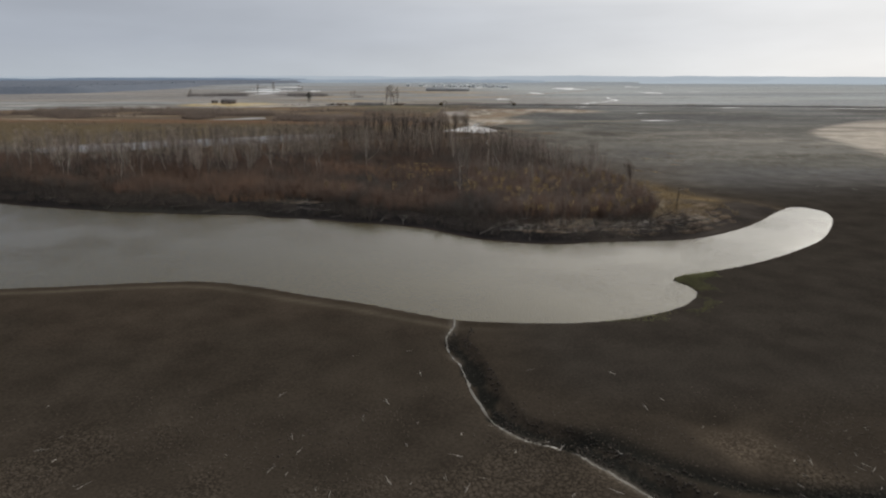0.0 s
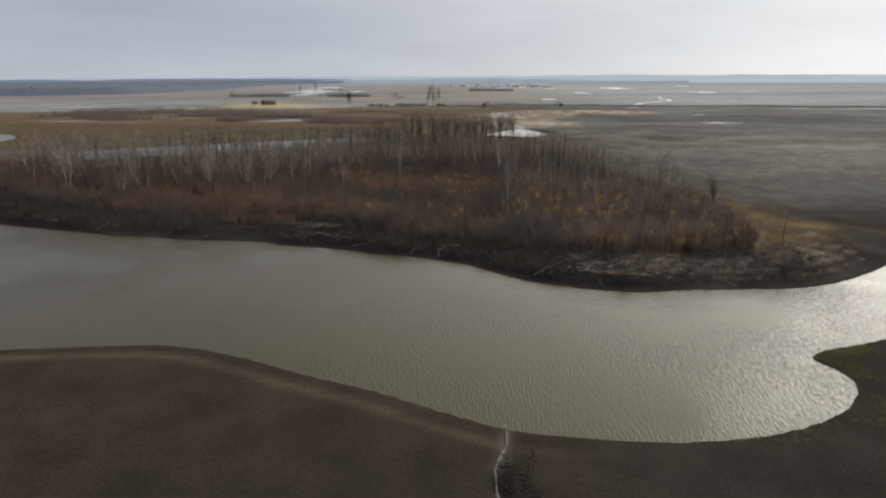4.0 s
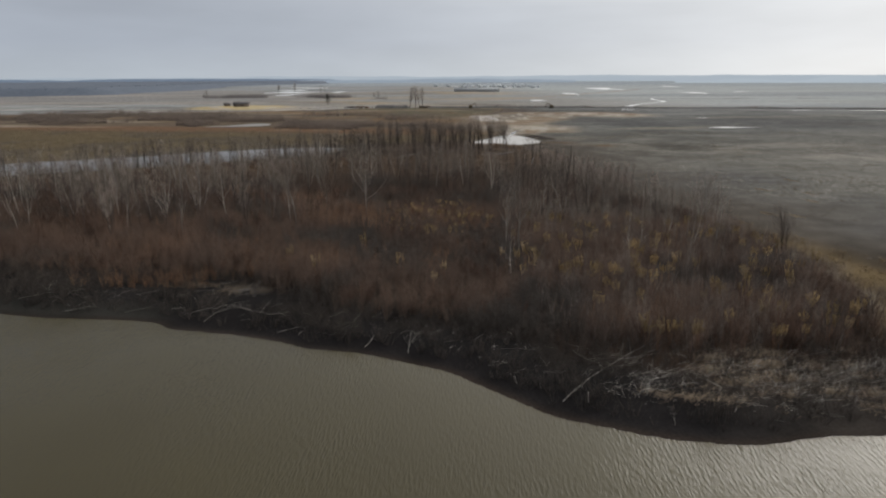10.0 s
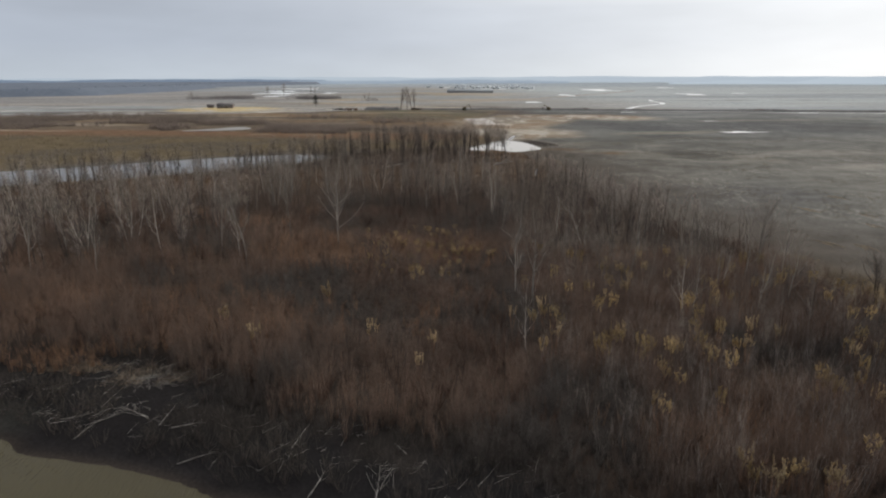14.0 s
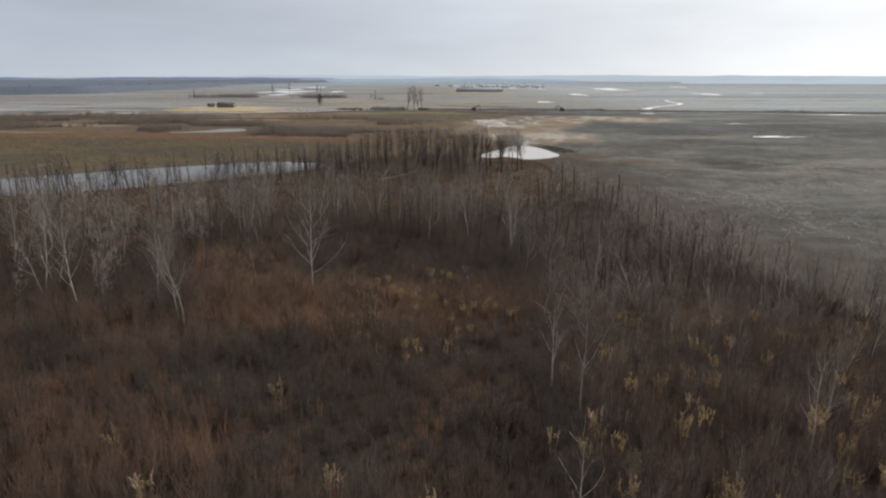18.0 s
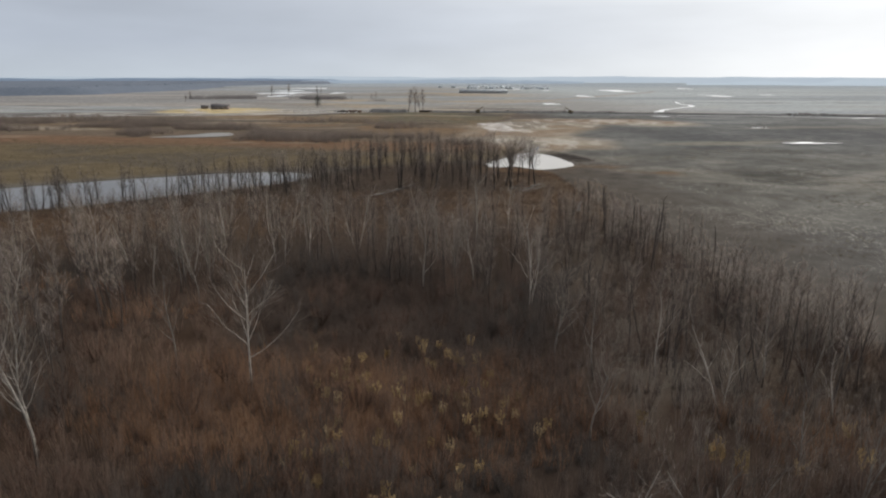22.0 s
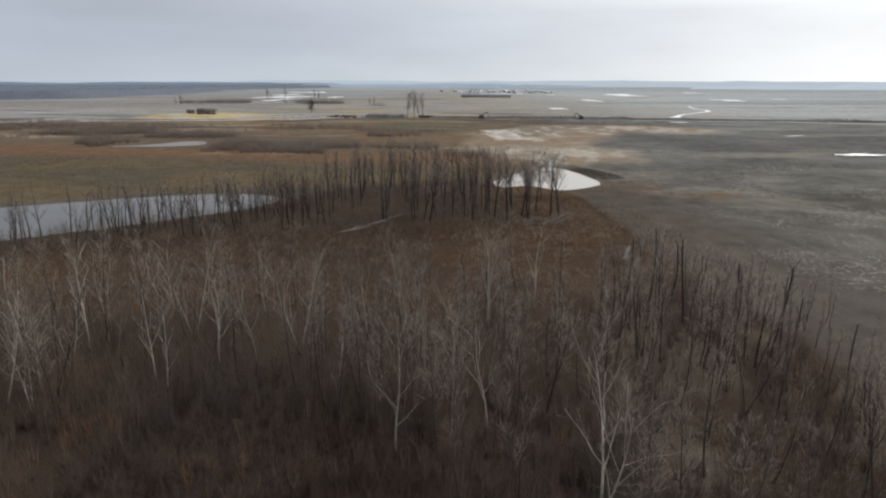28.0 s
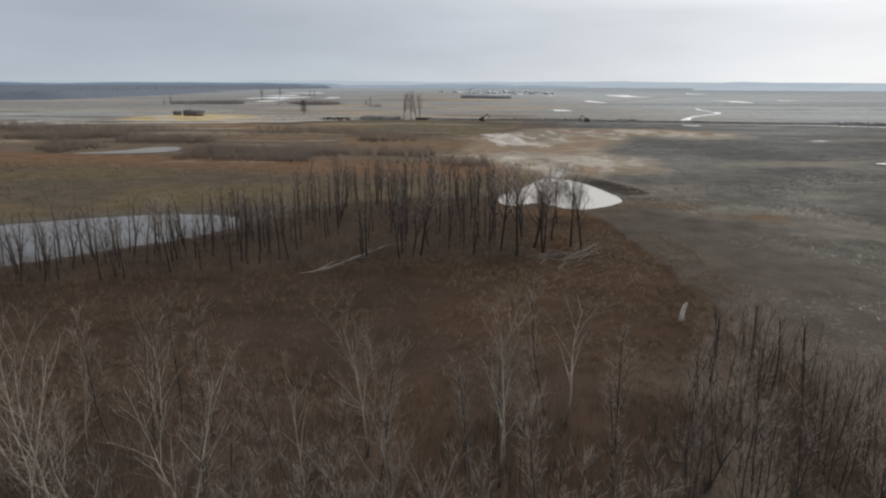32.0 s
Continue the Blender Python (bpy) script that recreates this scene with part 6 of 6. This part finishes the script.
ridge("embankment", [(-48, 746), (0, 746), (60, 741), (110, 735), (190, 722), (300, 706), (420, 688), (700, 640)], 9, 1.7, SPOIL, "long low bank of dark dug earth along the canal", 5)

far_trees = Grove([tree_kind("lone_tree", *grow(101 + k, 20.0, 0.32, 14, 8.0, 5, 4, 0.26, 0.55, 0.09, 1, 0.06), DARK_BARK, DARK_TWIG, "tall bare broadleaf tree standing alone on the plain", "lone trees on the plain") for k in range(2)])
for x, y, h in [(-67.5, 744.5, 19), (-60.5, 744, 20), (-56.5, 746, 14), (-53.5, 744.5, 18), (-346, 1299, 20), (-376, 1294, 17), (-140, 1014, 11), (-146, 1016, 9), (-300, 1330, 15), (-296, 1338, 13), (-400, 1000, 9), (-415, 1050, 12)]:
    far_trees.put(x, y, h / 20.0, far_trees.count % 2, 77.0 * far_trees.count)


def conifer():
    rng = np.random.RandomState(5)
    root = tagged(new("conifer_tree"), "single dark evergreen conifer standing on the field edge", "tree")
    trunk = tubes(np.array([[(0, 0, -0.3), (0.1, 0, 5), (0.05, 0.1, 10), (0, 0, 14)]]), np.array([[0.3, 0.22, 0.12, 0.02]]), 7)
    part("trunk", mesh("trunk", *trunk, DARK_BARK, True), root)
    n = 620
    t = rng.rand(n) ** 0.8
    a = rng.rand(n) * 6.28
    foot = np.stack([0.1 * np.cos(a), 0.1 * np.sin(a), 2.2 + 11.3 * t], -1)
    reach = (3.6 * (1 - t) ** 0.6 + 0.7) * (0.6 + 0.5 * rng.rand(n))
    tip = foot + np.stack([np.cos(a), np.sin(a), -0.1 + 0.4 * rng.rand(n)], -1) * reach[:, None]
    part("needles", mesh("needles", *strands(tip, foot, np.full(n, 0.32)), FIR), root, "dark green needle boughs")
    return root


conifer().matrix_basis = pose(-175.5, 833, float(ground_at(-175.5, 833)))


def box(x0, x1, y0, y1, z0, z1):
    v = np.array([(x, y, z) for x in (x0, x1) for y in (y0, y1) for z in (z0, z1)], float)
    f = np.array([(0, 1, 3, 2), (4, 6, 7, 5), (0, 4, 5, 1), (2, 3, 7, 6), (0, 2, 6, 4), (1, 5, 7, 3)])
    return v, f


def gable(length, depth, z0, rise, over=0.5):
    """A pitched roof with thickness, its ridge along x."""
    a, b, t = length / 2 + over, depth / 2 + over, 0.25
    v = np.array([(sx * a, q * b, z0 + (rise if q == 0 else 0) + (t if up else 0)) for sx in (-1, 1) for q in (-1, 0, 1) for up in (0, 1)], float)
    i = lambda s, q, up: s * 6 + q * 2 + up
    f = []
    for q in (0, 1):
        f += [(i(0, q, 1), i(1, q, 1), i(1, q + 1, 1), i(0, q + 1, 1)), (i(0, q, 0), i(0, q + 1, 0), i(1, q + 1, 0), i(1, q, 0))]
        f += [(i(0, q, 0), i(0, q, 1), i(0, q + 1, 1), i(0, q + 1, 0)), (i(1, q, 0), i(1, q + 1, 0), i(1, q + 1, 1), i(1, q, 1))]
    f += [(i(0, 0, 0), i(1, 0, 0), i(1, 0, 1), i(0, 0, 1)), (i(0, 2, 0), i(0, 2, 1), i(1, 2, 1), i(1, 2, 0))]
    return v, np.array(f)


def gable_walls(length, depth, high, rise):
    a, b = length / 2, depth / 2
    v, f = box(-a, a, -b, b, -0.4, high)
    w = np.array([(sx * a * 0.999, q, z) for sx in (-1, 1) for q, z in ((-b, high), (b, high), (0, high + rise))] , float)
    tri = np.array([(8, 9, 10, 10), (11, 13, 12, 12)])
    return np.vstack([v, w]), np.vstack([f, tri])


def house(name, x, y, turn, length, depth, high, rise, wall, roof, label, category, openings, group=""):
    root = tagged(new(name), label, category, group)
    part("wall", mesh("wall", *gable_walls(length, depth, high, rise), wall), root)
    part("roof", mesh("roof", *gable(length, depth, high, rise), roof), root)
    if openings:
        part("chimney", mesh("chimney", *box(-length * 0.2 - 0.4, -length * 0.2 + 0.4, -0.4, 0.4, high + rise * 0.6, high + rise + 1.2), wall), root)
        part("door", mesh("door", *box(length * 0.1, length * 0.1 + 1.1, -depth / 2 - 0.08, -depth / 2 + 0.05, 0, 2.1), roof), root)
    for k in range(openings):
        at = (k - (openings - 1) / 2) * length / openings + 0.2
        w = part("window", mesh("window", *box(at - 0.65, at + 0.65, -depth / 2 - 0.06, -depth / 2 + 0.05, 1.0, 2.3), PLASTER), root, "pale window frame")
        part("pane", mesh("pane", *box(at - 0.52, at + 0.52, -depth / 2 - 0.09, -depth / 2 - 0.05, 1.12, 2.18), GLASS), w)
    root.matrix_basis = pose(x, y, float(ground_at(x, y)), 0, 0, turn)
    return root


house("farm_house", -268, 795, 8, 17, 8, 2.6, 2.6, WALL, ROOF, "long low dark farmhouse on a yellow grass rise", "house", 4)
house("farm_shed", -290, 808, 20, 7, 5, 2.0, 1.4, WALL, ROOF, "small dark shed beside the farmhouse", "shed", 0)
house("long_barn", 11, 1520, -16, 104, 14, 4.5, 3.5, FAR_WALL, FAR_ROOF, "very long barn far out on the plain, greyed for haze", "barn", 0)
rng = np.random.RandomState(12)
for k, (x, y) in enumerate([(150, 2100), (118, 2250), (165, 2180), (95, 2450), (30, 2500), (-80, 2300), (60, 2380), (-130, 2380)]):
    house("village_house", x, y, rng.uniform(-40, 40), rng.uniform(10, 18), 8, 3.2, 2.6, PLASTER, FAR_ROOF, "small pale village house far across the fields, paled further for haze", "house", 2, "village houses")


def excavator(x, y, turn):
    root = tagged(new("excavator"), "small weathered excavator working on the earth bank", "excavator", "excavators on the bank")
    for s in (-1, 1):
        k = np.linspace(0, 2 * np.pi, 15)[:-1]
        side = np.stack([1.9 * np.cos(k) * (1 + 0.25 * np.abs(np.cos(k))), 0 * k, 0.5 + 0.5 * np.sin(k)], -1)
        v = np.vstack([side + (0, s * 1.2 - 0.3, 0), side + (0, s * 1.2 + 0.3, 0), [(0, s * 1.2 - 0.3, 0.5)], [(0, s * 1.2 + 0.3, 0.5)]])
        i = np.arange(14)
        j = (i + 1) % 14
        f = np.vstack([np.stack([i, j, j + 14, i + 14], -1), np.stack([i, i * 0 + 28, j, j], -1), np.stack([i + 14, j + 14, i * 0 + 29, i * 0 + 29], -1)])
        part("track", mesh("track", v, f, STEEL), root)
    part("body", mesh("body", *join([box(-2.2, 1.2, -1.3, 1.3, 1.0, 2.1), box(-2.4, -1.0, -1.2, 1.2, 2.1, 2.5)]), MACHINE), root)
    cab = part("cab", mesh("cab", *box(-0.4, 1.1, 0.2, 1.3, 2.1, 3.3), MACHINE), root)
    part("pane", mesh("pane", *box(1.08, 1.14, 0.3, 1.2, 2.3, 3.2), GLASS), cab)
    part("boom", mesh("boom", *tubes(np.array([[(0.9, -0.3, 1.8), (2.6, -0.3, 4.4), (4.6, -0.3, 5.3)]]), np.array([[0.32, 0.36, 0.24]]), 6), MACHINE), root)
    part("stick", mesh("stick", *tubes(np.array([[(4.3, -0.3, 5.6), (5.6, -0.3, 3.6), (6.2, -0.3, 2.0)]]), np.array([[0.22, 0.22, 0.15]]), 6), MACHINE), root)
    part("bucket", mesh("bucket", *tubes(np.array([[(6.2, -0.9, 1.6), (6.3, -0.3, 1.5), (6.2, 0.3, 1.6)]]), np.array([[0.45, 0.55, 0.45]]), 6), STEEL), root)
    root.matrix_basis = pose(x, y, float(ground_at(x, y)) + 0.2, 0, 0, turn)


excavator(81, 729, 200)
excavator(-2, 737, 15)


def clumps(rng, x, y, h, w, mat, name, label):
    """Far woodland: many small uneven crowns joined into one object."""
    n = len(x)
    k = np.array([0.0, 0.5, 1.0])
    hh = h * (0.7 + 0.5 * rng.rand(n))
    z = ground_at(x, y)
    off = np.cumsum(rng.normal(0, 0.1, (n, 3, 2)), 1) * w
    pts = np.concatenate([np.stack([x, y], -1)[:, None] + off, (z[:, None] - 0.5 + hh[:, None] * k)[..., None]], -1)
    rad = w * np.array([0.8, 0.95, 0.25])[None] * (0.6 + 0.7 * rng.rand(n, 3))
    return tagged(new(name, mesh(name, *tubes(pts, rad, 4), mat, True)), label, "woodland", kind="stuff")


rng = np.random.RandomState(21)
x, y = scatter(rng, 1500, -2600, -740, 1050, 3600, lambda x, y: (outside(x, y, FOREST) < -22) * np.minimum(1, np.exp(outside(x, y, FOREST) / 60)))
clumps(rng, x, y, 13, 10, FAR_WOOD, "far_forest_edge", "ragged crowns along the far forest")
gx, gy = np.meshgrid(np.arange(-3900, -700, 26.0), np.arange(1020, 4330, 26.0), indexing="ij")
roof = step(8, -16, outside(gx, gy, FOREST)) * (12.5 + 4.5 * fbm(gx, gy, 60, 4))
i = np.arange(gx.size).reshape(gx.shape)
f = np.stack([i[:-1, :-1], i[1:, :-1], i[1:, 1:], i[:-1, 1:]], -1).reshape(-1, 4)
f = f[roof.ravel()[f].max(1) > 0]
tagged(new("far_forest", mesh("far_forest", np.stack([gx, gy, roof - 0.5], -1).reshape(-1, 3), f, FAR_WOOD, True)), "wide leafless forest along the plain, tinted grey-blue for haze", "woodland", kind="stuff")
x, y = scatter(rng, 900, -490, -120, 1000, 1230, lambda x, y: (step(1.0, 0.5, np.hypot((x + 395) / 62, (y - 1120) / 40)) + step(1, 0.5, np.hypot((x + 240) / 55, (y - 1110) / 34)) + step(1, 0.6, np.hypot((x + 139) / 15, (y - 1024) / 7))) * step(0.3, 0.55, fbm(x, y, 22, 3)))
stuff("far_scrub", brush(rng, x, y, 9, 4.6, 0.7, 0.10, 1, 0.5), FAR_SCRUB, "grey leafless scrub round the far pools", "scrub")
x, y = scatter(rng, 320, -150, 620, 690, 760, lambda x, y: step(5, 2, np.abs(y - embankment_y(x) - 3)) * step(0.5, 0.6, fbm(x, y, 30, 2)))
clumps(rng, x, y, 2.4, 1.3, THICKET, "bank_bushes", "low dark bushes along the earth bank")
x, y = scatter(rng, 130, -185, -95, 732, 768, lambda x, y: step(0.42, 0.6, fbm(x, y, 14, 3)))
clumps(rng, x, y, 1.3, 1.0, RUBBLE, "rubble_heap", "pale broken rubble strewn beside the earth bank")
x, y = scatter(rng, 60, -30, 210, 2000, 2700, lambda x, y: step(0.5, 0.6, fbm(x, y, 40, 2)))
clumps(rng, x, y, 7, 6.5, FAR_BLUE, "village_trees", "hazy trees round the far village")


def backdrop(name, r, a0, a1, low, high, tone, light, seed, label):
    """Distant low country under the horizon sky: plain strips, kilometres away, that glow in the colour of haze."""
    m = bpy.data.materials.new("haze_glow_strip")
    m.use_nodes = True
    n, l = m.node_tree.nodes, m.node_tree.links
    b = n["Principled BSDF"]
    b.inputs["Roughness"].default_value = 1.0
    b.inputs["Specular IOR Level"].default_value = 0.0
    geo = n.new("ShaderNodeNewGeometry")
    patch = n.new("ShaderNodeTexNoise")
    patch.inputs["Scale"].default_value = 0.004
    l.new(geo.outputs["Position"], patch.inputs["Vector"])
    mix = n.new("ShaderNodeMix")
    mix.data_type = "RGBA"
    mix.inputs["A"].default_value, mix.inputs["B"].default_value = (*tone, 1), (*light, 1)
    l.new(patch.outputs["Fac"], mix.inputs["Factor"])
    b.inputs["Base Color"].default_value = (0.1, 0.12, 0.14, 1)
    # the haze colour is emitted, though the land is no light source
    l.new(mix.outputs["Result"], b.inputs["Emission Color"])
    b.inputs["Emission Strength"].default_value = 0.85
    a = np.radians(np.linspace(a0, a1, 481))
    ends = np.minimum(1, np.minimum(a - a[0], a[-1] - a) / 0.03) if a1 - a0 < 300 else 1.0
    top = low + ends * (high - low) * np.clip(1.6 * fbm(a * 16 + seed, a * 0 + seed, 1.0, 5) - 0.3, 0, 1)
    x, y = r * np.sin(a), r * np.cos(a)
    foot, crest = np.stack([x, y, a * 0 - 3], -1), np.stack([x * 1.004, y * 1.004, top], -1)
    i = np.arange(480)
    f = np.stack([i, i + 481, i + 482, i + 1], -1)
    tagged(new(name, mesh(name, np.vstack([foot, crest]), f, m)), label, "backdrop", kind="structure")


backdrop("backdrop", 4780, -180, 180, 34, 46, (0.40, 0.46, 0.51), (0.45, 0.50, 0.54), 3.0, "pale blue-grey haze-tinted line of distant country on the horizon")
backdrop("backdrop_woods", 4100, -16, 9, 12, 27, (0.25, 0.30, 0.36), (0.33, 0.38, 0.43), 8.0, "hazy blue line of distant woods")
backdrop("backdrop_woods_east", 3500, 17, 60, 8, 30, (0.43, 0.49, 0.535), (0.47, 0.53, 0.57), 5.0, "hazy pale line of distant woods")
backdrop("backdrop_woods_west", 4550, -62, -12, 22, 31, (0.125, 0.165, 0.225), (0.15, 0.19, 0.25), 11.0, "dark haze-blue line of distant forest")
